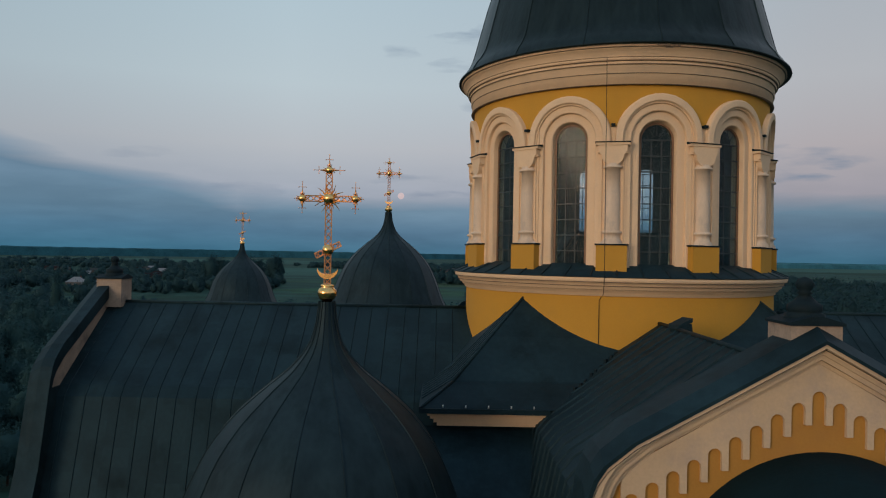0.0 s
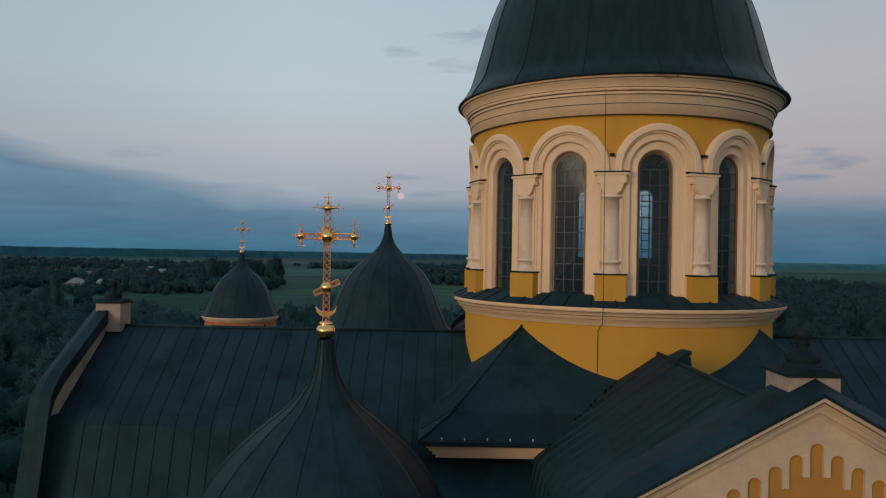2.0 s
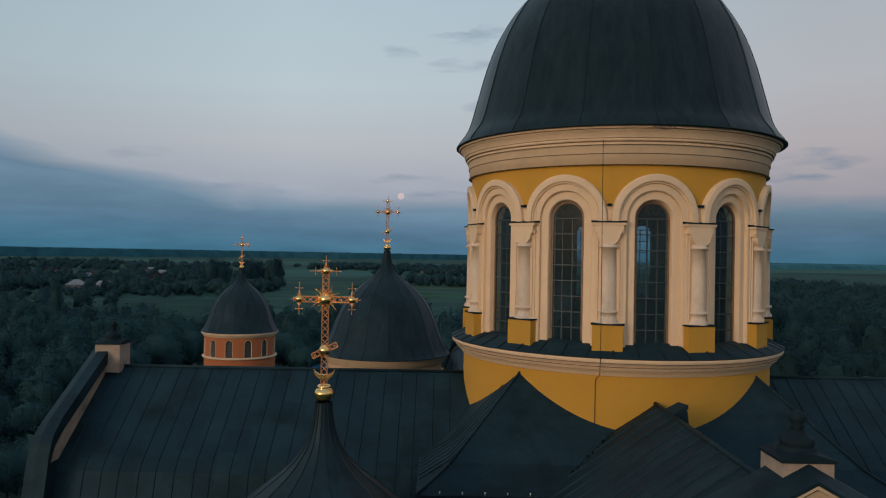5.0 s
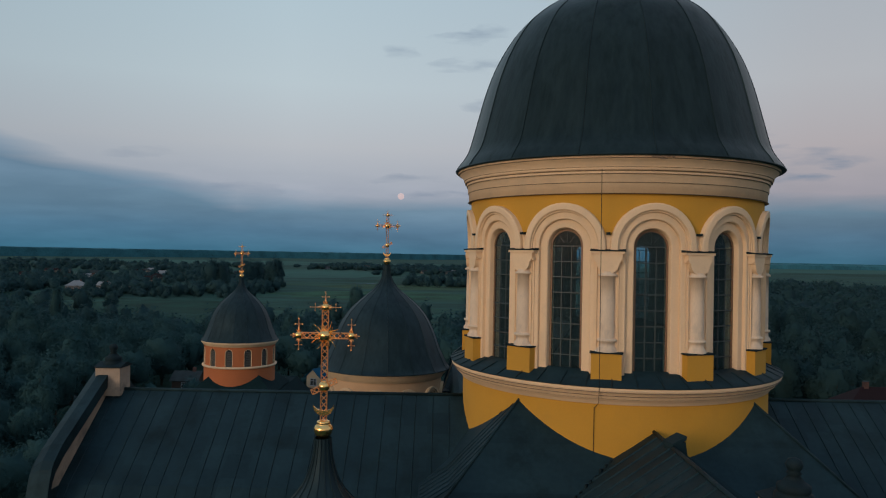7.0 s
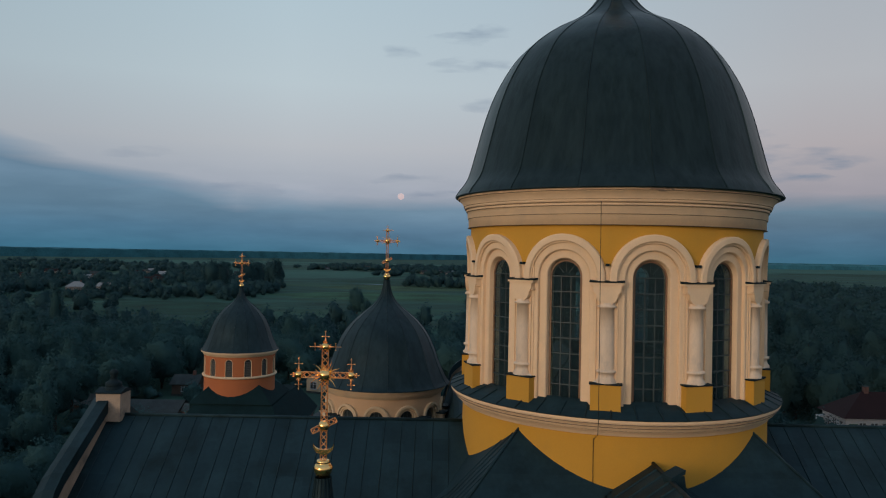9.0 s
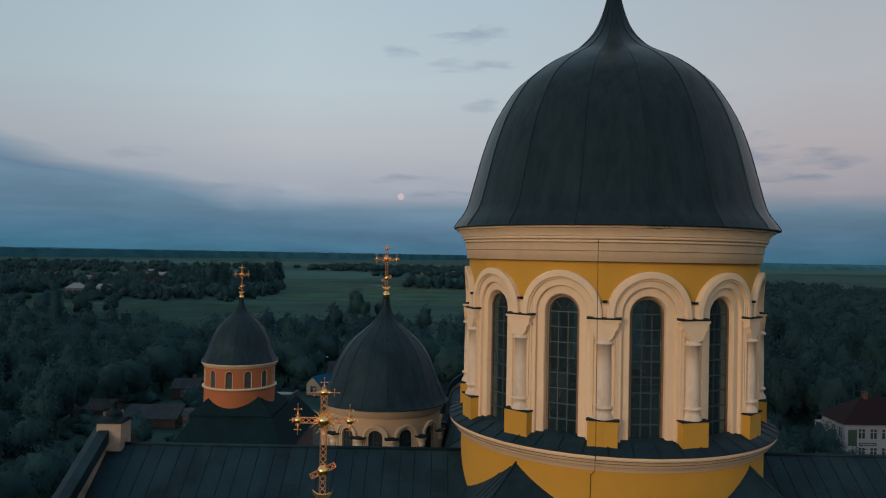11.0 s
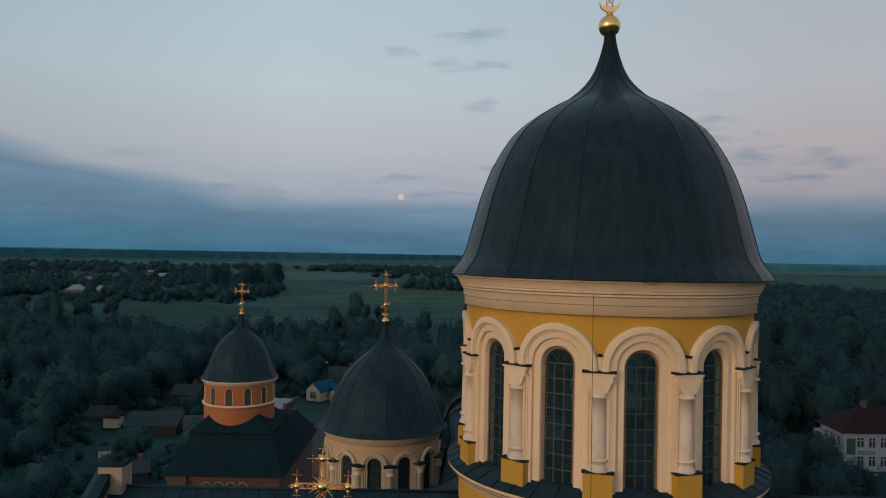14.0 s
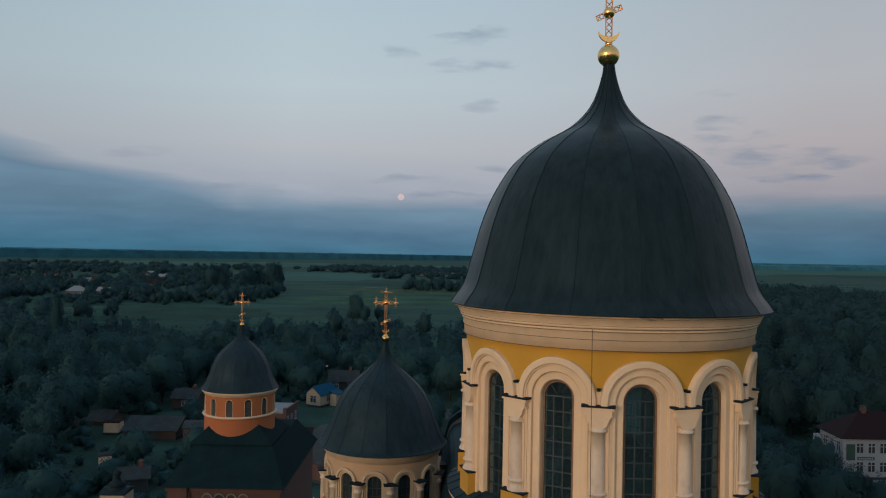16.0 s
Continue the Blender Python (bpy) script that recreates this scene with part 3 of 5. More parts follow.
for p, q in (((-1.17, -4.13, 30.10), (-1.17, -4.22, 25.34)), ((-1.17, -4.22, 25.34), (-1.16, -4.13, 24.95)), ((-1.16, -4.13, 24.95), (-1.20, -3.90, 24.80)), ((-1.20, -3.86, 24.80), (-1.20, -3.86, 23.3))):
    rod(bm, p, q, 0.007, 5)
part("lightning_wire", bm, LEAD, tower, "thin dark lightning wire")


# ---- crosses ----
def lattice(bm, p, q, half, step, across):
    """Two rails with crossed laths between them."""
    p, q, w = Vector(p), Vector(q), Vector(across) * half
    n = max(1, round((q - p).length / step))
    for s in (-1, 1):
        rod(bm, p + w * s, q + w * s, 0.010, 5)
    for k in range(n):
        a, b = p.lerp(q, k / n), p.lerp(q, (k + 1) / n)
        rod(bm, a - w, b + w, 0.0075, 4)
        rod(bm, a + w, b - w, 0.0075, 4)


def crosslet(bm, p, way, size):
    """A slender stem that ends in a small cross with knobs."""
    p, way = Vector(p), Vector(way)
    side = Vector((way.z, 0, -way.x))
    end = p + way * size
    rod(bm, p, end, 0.0075, 5, 0.005)
    hub = p + way * size * 0.68
    rod(bm, hub - side * size * 0.22, hub + side * size * 0.22, 0.0045, 4)
    for c in (end, hub - side * size * 0.22, hub + side * size * 0.22):
        bmesh.ops.create_icosphere(bm, subdivisions=1, radius=0.011, matrix=Matrix.Translation(c))


def sphere_mesh(name, r):
    return mesh(name, ball(bmesh.new(), (0, 0, 0), r, 20, 12), GOLD)


def cross(at, scale, label, turn=0.0, round_ball=False):
    """An openwork gilded cross on a ball, with balls, rays and a crescent. The origin is the base ball's centre."""
    top = thing("golden_cross", label, "cross", "gilded crosses")
    top.matrix_basis = pose(*at, 0, 0, turn) @ Matrix.Scale(scale, 4)
    if round_ball:
        bm = ball(bmesh.new(), (0, 0, 0), 0.19, 28, 18)
        rod(bm, (0, 0, 0.17), (0, 0, 0.23), 0.05, 12)
    else:
        bm = revolve([(0.0, -0.155), (0.08, -0.145), (0.14, -0.09), (0.168, -0.01), (0.165, 0.04), (0.13, 0.085), (0.112, 0.095), (0.118, 0.11), (0.118, 0.14), (0.10, 0.155), (0.0, 0.165)], 24)
    part("base_ball", bm, GOLD, top, "large gilded ball")
    bm = bmesh.new()
    lattice(bm, (0, 0, 0.14), (0, 0, 1.55), 0.055, 0.115, (1, 0, 0))
    lattice(bm, (0, 0, 1.74), (0, 0, 2.10), 0.055, 0.115, (1, 0, 0))
    part("shaft", bm, IRON, top, "openwork gilded lattice shaft")
    for s in (-1, 1):
        bm = bmesh.new()
        lattice(bm, (0.10 * s, 0, 1.65), (0.43 * s, 0, 1.65), 0.05, 0.115, (0, 0, 1))
        part("arm", bm, IRON, top, "openwork gilded lattice arm")
    bm = bmesh.new()
    lattice(bm, (-0.215, 0, 0.645), (0.215, 0, 0.865), 0.045, 0.10, (-0.42, 0, 0.90))
    for s in (-1, 1):
        e = Vector((0.215 * s, 0, 0.755 + 0.11 * s))
        rod(bm, e - Vector((-0.019, 0, 0.041)), e + Vector((-0.019, 0, 0.041)), 0.009, 5)
    part("slanted_bar", bm, IRON, top, "short slanted lattice bar")
    for r, c in ((0.104, (0, 0, 1.65)), (0.066, (-0.465, 0, 1.65)), (0.066, (0.465, 0, 1.65)), (0.068, (0, 0, 2.15)), (0.100, (0, 0, 0.755))):
        part("ball", sphere_mesh("ball", r), GOLD, top, "polished gilded ball", Matrix.Translation(c))
    n = 20
    arc = [(0.185 * math.cos(radians(184 + 172 * k / n)), 0.425 + 0.185 * math.sin(radians(184 + 172 * k / n))) for k in range(n + 1)]
    arc2 = [(0.180 * math.cos(radians(354 - 168 * k / n)), 0.445 + 0.115 * math.sin(radians(354 - 168 * k / n))) for k in range(n + 1)]
    part("crescent", prism(bmesh.new(), arc + arc2, -0.02, 0.02), GOLD, top, "gilded crescent")
    for k in range(20):
        t = 2 * math.pi * (k + 0.5) / 20
        length = 0.28 if k % 2 else 0.20
        wave = 0.012 if k % 4 < 2 else -0.012
        out, side = Vector((math.cos(t), 0, math.sin(t))), Vector((-math.sin(t), 0, math.cos(t)))
        bm = rod(bmesh.new(), out * 0.09, out * length * 0.6 + side * wave, 0.016, 4, 0.010)
        rod(bm, out * length * 0.6 + side * wave, out * length - side * wave * 0.6, 0.010, 4, 0.003)
        part("ray", bm, GOLD, top, m=Matrix.Translation((0, 0, 1.65)))
    for c, ways in (((-0.465, 0, 1.65), ((-1, 0, 0.14), (0, 1, 0.29), (0, -1, 0.25))), ((0.465, 0, 1.65), ((1, 0, 0.14), (0, 1, 0.29), (0, -1, 0.25))), ((0, 0, 2.15), ((-1, 0, 0.27), (1, 0, 0.27), (0, 1, 0.27)))):
        for wx, wz, size in ways:
            bm = bmesh.new()
            crosslet(bm, c, (wx, 0, wz), size)
            w = Vector((wx, 0, wz))
            rod(bm, Vector(c) + w * 0.05, Vector(c) + w * min(0.17, size * 0.85), 0.026, 8, 0.006)
            part("crosslet", bm, IRON, top, "slender gilded finial with knobs")
        for k in range(8):
            t = math.pi * k / 4 + 0.39
            part("ray", rod(bmesh.new(), (c[0] + 0.05 * math.cos(t), 0, c[2] + 0.05 * math.sin(t)), (c[0] + 0.115 * math.cos(t), 0, c[2] + 0.115 * math.sin(t)), 0.009, 4, 0.002), GOLD, top)
    return top


NEAR, REAR = (-6.69, -7.30), (-7.22, 13.75)
cross((0, 0, 37.46), 1.62, "large gilded openwork cross crowning the central dome", 0.0, True)
cross((*NEAR, 25.03), 1.0, "gilded openwork cross with balls and rays on near corner dome")
cross((*REAR, 27.77), 1.0, "gilded openwork cross with balls and rays on rear dome")


# ---- corner towers ----
SMALL_DOME = [(2.98, -4.66), (2.86, -4.52), (2.72, -4.25), (2.49, -3.75), (2.26, -3.12), (1.95, -2.47), (1.55, -1.95), (1.05, -1.50), (0.62, -1.15), (0.33, -0.80), (0.20, -0.45), (0.15, -0.15), (0.14, 0.0)]


def corner_tower(centre, ztip, zfoot, label, phase=0.0, plaster=None):
    """A round tower with arched windows between half columns and a helmet dome; ztip is the top of the neck."""
    top = thing("corner_tower", label, "church tower", "small domed towers", (*centre, 0))
    plaster = plaster or CREAM
    prof = smooth_profile([(r, ztip + dz) for r, dz in SMALL_DOME], 4)
    zb = ztip - 4.66
    d = part("dome", mesh("dome", facet_dome(prof, 16, -4.5 + phase, 0.4), DOME_SMALL, False), DOME_SMALL, top, "dark metal helmet dome with seams")
    part("dome_rim", revolve([(2.80, zb), (2.97, zb - 0.03), (2.99, zb), (2.80, zb + 0.03)], 96), DOME_SMALL, d)
    rib = mesh("seam", seam(prof, 0.013, 0.015), DOME_SMALL)
    for k in range(16):
        part("seam", rib, DOME_SMALL, d, m=Matrix.Rotation(radians(22.5 * k + phase - 4.5), 4, "Z"))
    part("cornice", revolve([(2.60, zb - 0.40), (2.66, zb - 0.39), (2.66, zb - 0.33), (2.70, zb - 0.32), (2.72, zb - 0.27), (2.78, zb - 0.22), (2.80, zb - 0.14), (2.88, zb - 0.10), (2.90, zb - 0.03), (2.80, zb - 0.01)], 96), plaster, top, "moulded cream cornice")
    zc, z0, zt = zb - 1.22, zb - 4.0, zb - 0.36
    bays = [phase + 15 + 30 * k for k in range(12)]
    bm = bmesh.new()
    spandrel(bm, 0.55, zc, zt, 2.60, 2.60 * radians(15), Matrix.Identity(4))
    for a, b in ((-2.60 * radians(15), -0.55), (0.55, 2.60 * radians(15))):
        bm.faces.new([bm.verts.new(bent(s, z, 2.60)) for s, z in ((a, z0), (b, z0), (b, zc), (a, zc))])
    panel = mesh("wall_panel", bm, BUFF_WALL)
    sur = mesh("arch_surround", arch_surround([(0.56, 2.59), (0.56, 2.72), (0.47, 2.72), (0.455, 2.65), (0.385, 2.645), (0.375, 2.60), (0.31, 2.59), (0.30, 2.42)], z0, zc), plaster)
    bm = prism(bmesh.new(), arch_curve(0.32, z0, zc, 12), -2.45, -2.44)
    pane = mesh("pane", bm, GLASS_DARK)
    upright_s = mesh("glazing_bar", box(bmesh.new(), -0.012, 0.012, -2.475, -2.452, z0, zc + 0.28), BAR)
    across_s = mesh("glazing_bar", box(bmesh.new(), -0.31, 0.31, -2.475, -2.455, 0, 0.024), BAR)
    col = mesh("pillar", revolve([(0.16, z0 + 0.5), (0.15, zc - 0.42), (0.19, zc - 0.40), (0.19, zc - 0.36), (0.15, zc - 0.34), (0.24, zc - 0.12), (0.27, zc - 0.10), (0.27, zc - 0.02)], 14, (0, -2.72)), CREAM_WORN)
    cap = mesh("capping", box(bmesh.new(), -0.30, 0.30, -3.0, -2.6, zc - 0.02, zc + 0.04), LEAD)
    foot = mesh("pedestal", box(bmesh.new(), -0.27, 0.27, -2.95, -2.5, z0 - 0.2, z0 + 0.5), plaster)
    for b in bays:
        part("arch_surround", sur, plaster, top, m=around(b))
        part("wall_panel", panel, BUFF_WALL, top, "dull buff plaster above the arches", around(b))
        w = part("window", pane, GLASS_DARK, top, "dark arched window", around(b))
        for s in (-0.1, 0.1):
            part("glazing_bar", upright_s, BAR, w, m=Matrix.Translation((s, 0, 0)))
        for k in range(8):
            part("glazing_bar", across_s, BAR, w, m=Matrix.Translation((0, 0, z0 + 0.36 * k)))
    for b in bays:
        c = part("pillar", col, CREAM_WORN, top, "round cream half column", around(b + 15))
        part("capping", cap, LEAD, c, "dark metal capping")
        part("pedestal", foot, plaster, c)
    part("foot_ring", revolve([(2.75, z0 - 0.9), (2.75, z0 - 0.25), (3.0, z0 - 0.2), (3.0, z0 - 0.1), (2.5, z0 + 0.05)], 72), plaster, top, "cream moulded ring")
    part("foot_wall", revolve([(2.70, zfoot), (2.70, z0 - 0.5)], 72), plaster, top)
    return top


GLASS_DARK = surface("dark_old_glass", (0.03, 0.04, 0.045), 0.12, vary=0.3, scale=2, fine=20, bump=0.02)
corner_tower(NEAR, 24.88, 0.0, "round corner tower under a dark ribbed helmet dome")
corner_tower(REAR, 27.63, 0.0, "cream round tower with arched windows and dark helmet dome", 11.5, CREAM_GREYED)

# ---- wings of the church ----
RIDGE, EAVE, HALF, WALL = 24.30, 22.38, 2.75, 3.25


def wing_roof_rows(half=HALF, ridge=RIDGE, flare=0.0):
    """Cross-section of a wing's mansard roof, from one foot over the ridge to the other."""
    right = [(0, ridge), (half - 0.15, EAVE + 0.12), (half + 0.05, EAVE - 0.12), (half + 0.45 + 0.18 * flare, EAVE - 2.0), (half + 0.70 + 0.55 * flare, EAVE - 4.2)]
    return [(-u, z) for u, z in reversed(right)] + right[1:]


def gable_outline(lift, half, ridge=RIDGE, flare=0.0):
    """Outline of a gable parapet: two slopes, rounded shoulders, steep sides."""
    top = ridge + lift
    right = [(0, top), (half - 0.42, top - 0.552 * (half - 0.42)), (half - 0.22, top - 0.552 * half + 0.07), (half - 0.06, top - 0.552 * half - 0.06), (half + 0.06, top - 0.552 * half - 0.24),
             (half + 0.15, top - 0.552 * half - 0.50), (half + 0.34 + 0.26 * flare, EAVE - 1.6), (half + 0.66 + 1.0 * flare, EAVE - 4.4)]
    return [(-u, z) for u, z in reversed(right)] + right[1:]


def to_wing(axis):
    """Places a wing that is built along -y from the middle of the church."""
    return {"front": Matrix.Identity(4), "side": Matrix.Rotation(radians(-90), 4, "Z"), "back": Matrix.Rotation(radians(180), 4, "Z"), "far_side": Matrix.Rotation(radians(90), 4, "Z")}[axis]


def finial(parent, m):
    """A pedestal with a metal slab and a turned finial on it."""
    p = part("pedestal", box(bmesh.new(), -0.33, 0.33, -0.33, 0.33, -0.75, 0.0), STAINED_SHADED, parent, "stained old plastered pedestal block with shade in its colour", m)
    part("slab", prism(bmesh.new(), [(-0.36, 0.0), (0.36, 0.0), (0.36, 0.035), (0.06, 0.12), (-0.06, 0.12), (-0.36, 0.035)], -0.36, 0.36), LEAD, p, "dark metal slab")
    part("finial", revolve([(0.25, 0.05), (0.25, 0.13), (0.20, 0.15), (0.215, 0.17), (0.215, 0.25), (0.16, 0.28), (0.12, 0.32), (0.07, 0.38), (0.10, 0.40), (0.07, 0.43), (0.10, 0.47), (0.115, 0.52), (0.09, 0.58), (0.03, 0.61), (0.0, 0.62)], 16), LEAD, p,
         "dark turned metal finial")
    return p


def frame_strip(bm, a, b, y0, y1):
    """A flat band between two outlines with its edges turned back from y0 to y1."""
    loft(bm, [(u, y0, z) for u, z in a], [(u, y0, z) for u, z in b])
    loft(bm, [(u, y0, z) for u, z in b], [(u, y1, z) for u, z in b])
    loft(bm, [(u, y1, z) for u, z in a], [(u, y0, z) for u, z in a])


def ornate_gable(top, y):
    """Mouldings, stepped blind arcade and the low barrel roof of the front gable; y is the wall's face."""
    offs = (0.0, 0.085, 0.15, 0.21, 0.26)
    lines = [gable_outline(0.45 - o * 1.14, HALF - 0.02 - o) for o in offs]
    for k, (dy, a, b) in enumerate(((0.24, 0, 1), (0.16, 1, 2), (0.13, 2, 3), (0.07, 3, 4))):
        bm = bmesh.new()
        frame_strip(bm, lines[a], lines[b], y - dy, y)
        part("moulding", bm, CREAM_GREYED, top, "cream gable moulding")
    pitch, face = 0.262, y - 0.05
    slope = 0.1485 / 0.262
    for k in range(-9, 10):
        x, ztop = pitch * k + 0.02, 24.095 - 0.1485 * abs(k)
        up = lambda u: 24.46 - slope * abs(u)
        outline = [(x - pitch / 2, up(x - pitch / 2)), (x - pitch / 2, ztop - 0.085), (x - 0.088, ztop - 0.085)]
        outline += [(x - 0.088 * math.cos(math.pi * j / 10), ztop - 0.088 + 0.088 * math.sin(math.pi * j / 10)) for j in range(1, 10)]
        outline += [(x + 0.088, ztop - 0.085), (x + pitch / 2, ztop - 0.085), (x + pitch / 2, up(x + pitch / 2))]
        if k == 0:
            outline.append((0, up(0)))
        part("arcade_arch", prism(bmesh.new(), outline, face, y + 0.02), CREAM_GREYED, top)
    for k in range(-9, 9):
        x = pitch * (k + 0.5) + 0.02
        j = k if k >= 0 else -k - 1
        bm = box(bmesh.new(), x - (pitch / 2 - 0.088), x + (pitch / 2 - 0.088), face - 0.0005, y + 0.02, 23.665 - 0.1485 * j, 24.095 - 0.1485 * (j + 1) - 0.08 + 0.1485)
        part("arcade_tooth", bm, CREAM_GREYED, top)
    # low barrel roof against the gable
    bm = bmesh.new()
    arc = [(0.10 + 2.0 * math.sin(radians(a)), 21.34 + 1.98 * math.cos(radians(a))) for a in range(-90, 91, 6)]
    loft(bm, [(u, y - 1.9, z) for u, z in arc], [(u, y + 0.02, z) for u, z in arc], True)
    bm.faces.new([bm.verts.new((u, y - 1.9, z)) for u, z in arc])
    part("barrel_roof", bm, ROOF_MATTE, top, "dark metal barrel roof below the gable arcade")


def wing(axis, y_end, label, ornate=False, half=HALF, ridge=RIDGE, y_start=-1.0, wider=0.0):
    top = thing("church_wing", label, "church wing", "wings of the church")
    top.matrix_basis = to_wing(axis)
    flare = 0.0 if ornate else 1.0
    rows = wing_roof_rows(half, ridge, flare)
    bm = bmesh.new()
    loft(bm, [(u, y_start, z) for u, z in rows], [(u, y_end + 0.4, z) for u, z in rows])
    roof = part("roof", bm, ROOF, top, "dark metal mansard roof with standing seams")
    line = bmesh.new()
    rise = 0.030 if ornate else 0.017
    for a, b in zip(rows, rows[1:]):
        n = Vector((b[1] - a[1], 0, a[0] - b[0])).normalized()
        if n.z < 0:
            n = -n
        pa, pb = Vector((a[0], 0, a[1])), Vector((b[0], 0, b[1]))
        v = [line.verts.new(c) for c in (pa + Vector((0, -0.014, 0)), pa + n * rise, pa + Vector((0, 0.014, 0)), pb + Vector((0, -0.014, 0)), pb + n * rise, pb + Vector((0, 0.014, 0)))]
        line.faces.new((v[0], v[1], v[4], v[3])), line.faces.new((v[1], v[2], v[5], v[4]))
    line = mesh("seam", line, ROOF)
    y, k = -4.4, 0
    while y > y_end + 0.6:
        part("seam", line, ROOF, roof, m=Matrix.Translation((0, y, 0)))
        y -= 0.43 + 0.05 * math.sin(k * 2.3)
        k += 1
    part("ridge_capping", rod(bmesh.new(), (0, -3.9, ridge + 0.01), (0, y_end + 0.2, ridge + 0.01), 0.045, 8), ROOF, roof)
    # gable wall with its parapet
    o = gable_outline(0.33, half - 0.03 + wider, ridge, flare)
    inner = 0.62 if ornate else 0.45
    part("gable_wall", prism(bmesh.new(), o + [(half + 0.5, 0.0), (-half - 0.5, 0.0)], y_end + 0.2, y_end + inner), OCHRE_DULL if ornate else STAINED_SHADED, top, "plastered gable wall")
    if wider:
        low = [(u, z) for u, z in gable_outline(0.32, half - 0.04 + wider, ridge, flare) if z < EAVE + 0.15]
        part("edge_strip", prism(bmesh.new(), low, y_end + inner - 0.02, y_end + inner + 0.035), ROOF, top, "dark sheet metal flashing")
    # the sheet capping climbs from the outer edge to the inner one
    front_edge, back_edge = (-0.06, 0.72) if ornate else (0.02, inner + 0.09)
    section = [(0.41, 0.0, front_edge), (0.46, 0.05, front_edge), (0.61, 0.05, front_edge + 0.24), (0.62, 0.05, back_edge), (0.28, 0.0, back_edge), (0.36, 0.0, front_edge)]
    cap = bmesh.new()
    rows = [[cap.verts.new((u, y_end + dy, z)) for u, z in gable_outline(up, half + out + wider, ridge, flare)] for up, out, dy in section]
    for a, b in zip(rows, rows[1:]):
        for i in range(len(a) - 1):
            cap.faces.new((a[i], a[i + 1], b[i + 1], b[i]))
    part("parapet_capping", cap, ROOF, top, "dark sheet metal parapet capping")
    finial(top, Matrix.Translation((0, y_end + 0.53, ridge + 0.62)))
    for s in (-1, 1):
        part("side_wall", box(bmesh.new(), s * (half + 0.5) - 0.3, s * (half + 0.5) + 0.3, y_end + inner, -2.5, 0.0, EAVE - 3.9), CREAM, top)
    if ornate:
        ornate_gable(top, y_end + 0.2)
    return top, roof


front, front_roof = wing("front", -11.0, "front church wing with dark mansard roof and ornate cream gable", True)
front.location.x = 0.10
side, side_roof = wing("side", -14.15, "side church wing with dark mansard roof and plain parapet gable", wider=0.25)
side.location.y = -0.10
wing("far_side", -14.15, "far church wing with dark metal mansard roof", wider=0.25)
wing("back", -19.5, "broad rear church wing with dark mansard roof", False, 4.0, 24.6)

# pyramid roof round the foot of the tower, over the crossing
crossing = thing("crossing_roof", "dark metal pyramid roof round the foot of the yellow tower", "church roof")
HX, HY, ZE = 5.08, 5.30, 22.62
levels = [(HX, HY, ZE), (4.42, 4.60, 23.05), (1.2, 1.25, 26.40)]
bm = bmesh.new()
rings = [[bm.verts.new((sx_ * hx, sy_ * hy, z)) for sx_, sy_ in ((-1, -1), (1, -1), (1, 1), (-1, 1))] for hx, hy, z in levels]
for a, b in zip(rings, rings[1:]):
    for i in range(4):
        bm.faces.new((a[i], a[(i + 1) % 4], b[(i + 1) % 4], b[i]))
part("roof_slopes", bm, ROOF, crossing, "dark sheet metal slopes with flared eaves")
for sx_, sy_ in ((-1, -1), (1, -1), (1, 1), (-1, 1)):
    bm = bmesh.new()
    for (ax, ay, az), (bx, by, bz) in zip(levels, levels[1:]):
        rod(bm, (sx_ * ax, sy_ * ay, az + 0.01), (sx_ * bx, sy_ * by, bz + 0.01), 0.03, 6)
    part("hip_capping", bm, ROOF, crossing)
for s in (-1, 1):
    for k in range(9):
        u = 2.5 + 0.3 * k
        if u < 4.9:
            top_x = min(4.42, max(u * 4.42 / 4.60, 2.9))
            f = (4.42 - top_x) / (4.42 - 1.2)
            bm = bmesh.new()
            if u < 4.60:
                rod(bm, (s * HX, -u, ZE + 0.01), (s * 4.42, -u, 23.06), 0.014, 4)
                rod(bm, (s * 4.42, -u, 23.06), (s * top_x, -u, 23.06 + f * 3.35), 0.014, 4)
            part("seam", bm, ROOF, crossing)
# eaves board, bolts and cornice of each corner
for sx_, sy_ in ((-1, -1), (1, -1), (-1, 1), (1, 1)):
    turn = Matrix.Diagonal((sx_, sy_, 1, 1))
    bm = box(bmesh.new(), 2.45, HX + 0.02, HY - 0.10, HY + 0.03, ZE - 0.09, ZE + 0.01, turn)
    box(bm, HX - 0.10, HX + 0.03, 2.45, HY - 0.10, ZE - 0.09, ZE + 0.01, turn)
    part("eaves", bm, ROOF, crossing, "dark metal eaves edge")
    steps = ((0.14, 0.09, 0.17), (0.20, 0.17, 0.24), (0.27, 0.24, 0.33), (0.34, 0.33, 0.41))
    for d, z1, z2 in steps:
        bm = box(bmesh.new(), 2.35, HX - d, 2.35, HY - d, ZE - z2, ZE - z1, turn)
        part("cornice_step", bm, CREAM, crossing, "cream stepped cornice")
    part("corner_wall", box(bmesh.new(), 2.4, HX - 0.55, 2.4, HY - 0.55, 17.0, ZE - 0.37, turn), ROOF, crossing, "wall clad in dark sheet metal")
    if sy_ < 0:
        for k in range(5):
            bm = rod(bmesh.new(), (sx_ * (4.62 - 0.46 * k), -HY - 0.01, ZE + 0.03), (sx_ * (4.62 - 0.46 * k), -HY - 0.01, ZE + 0.085), 0.014, 6)
            part("bolt", bm, BOLT, crossing, "bright metal eaves bolt")
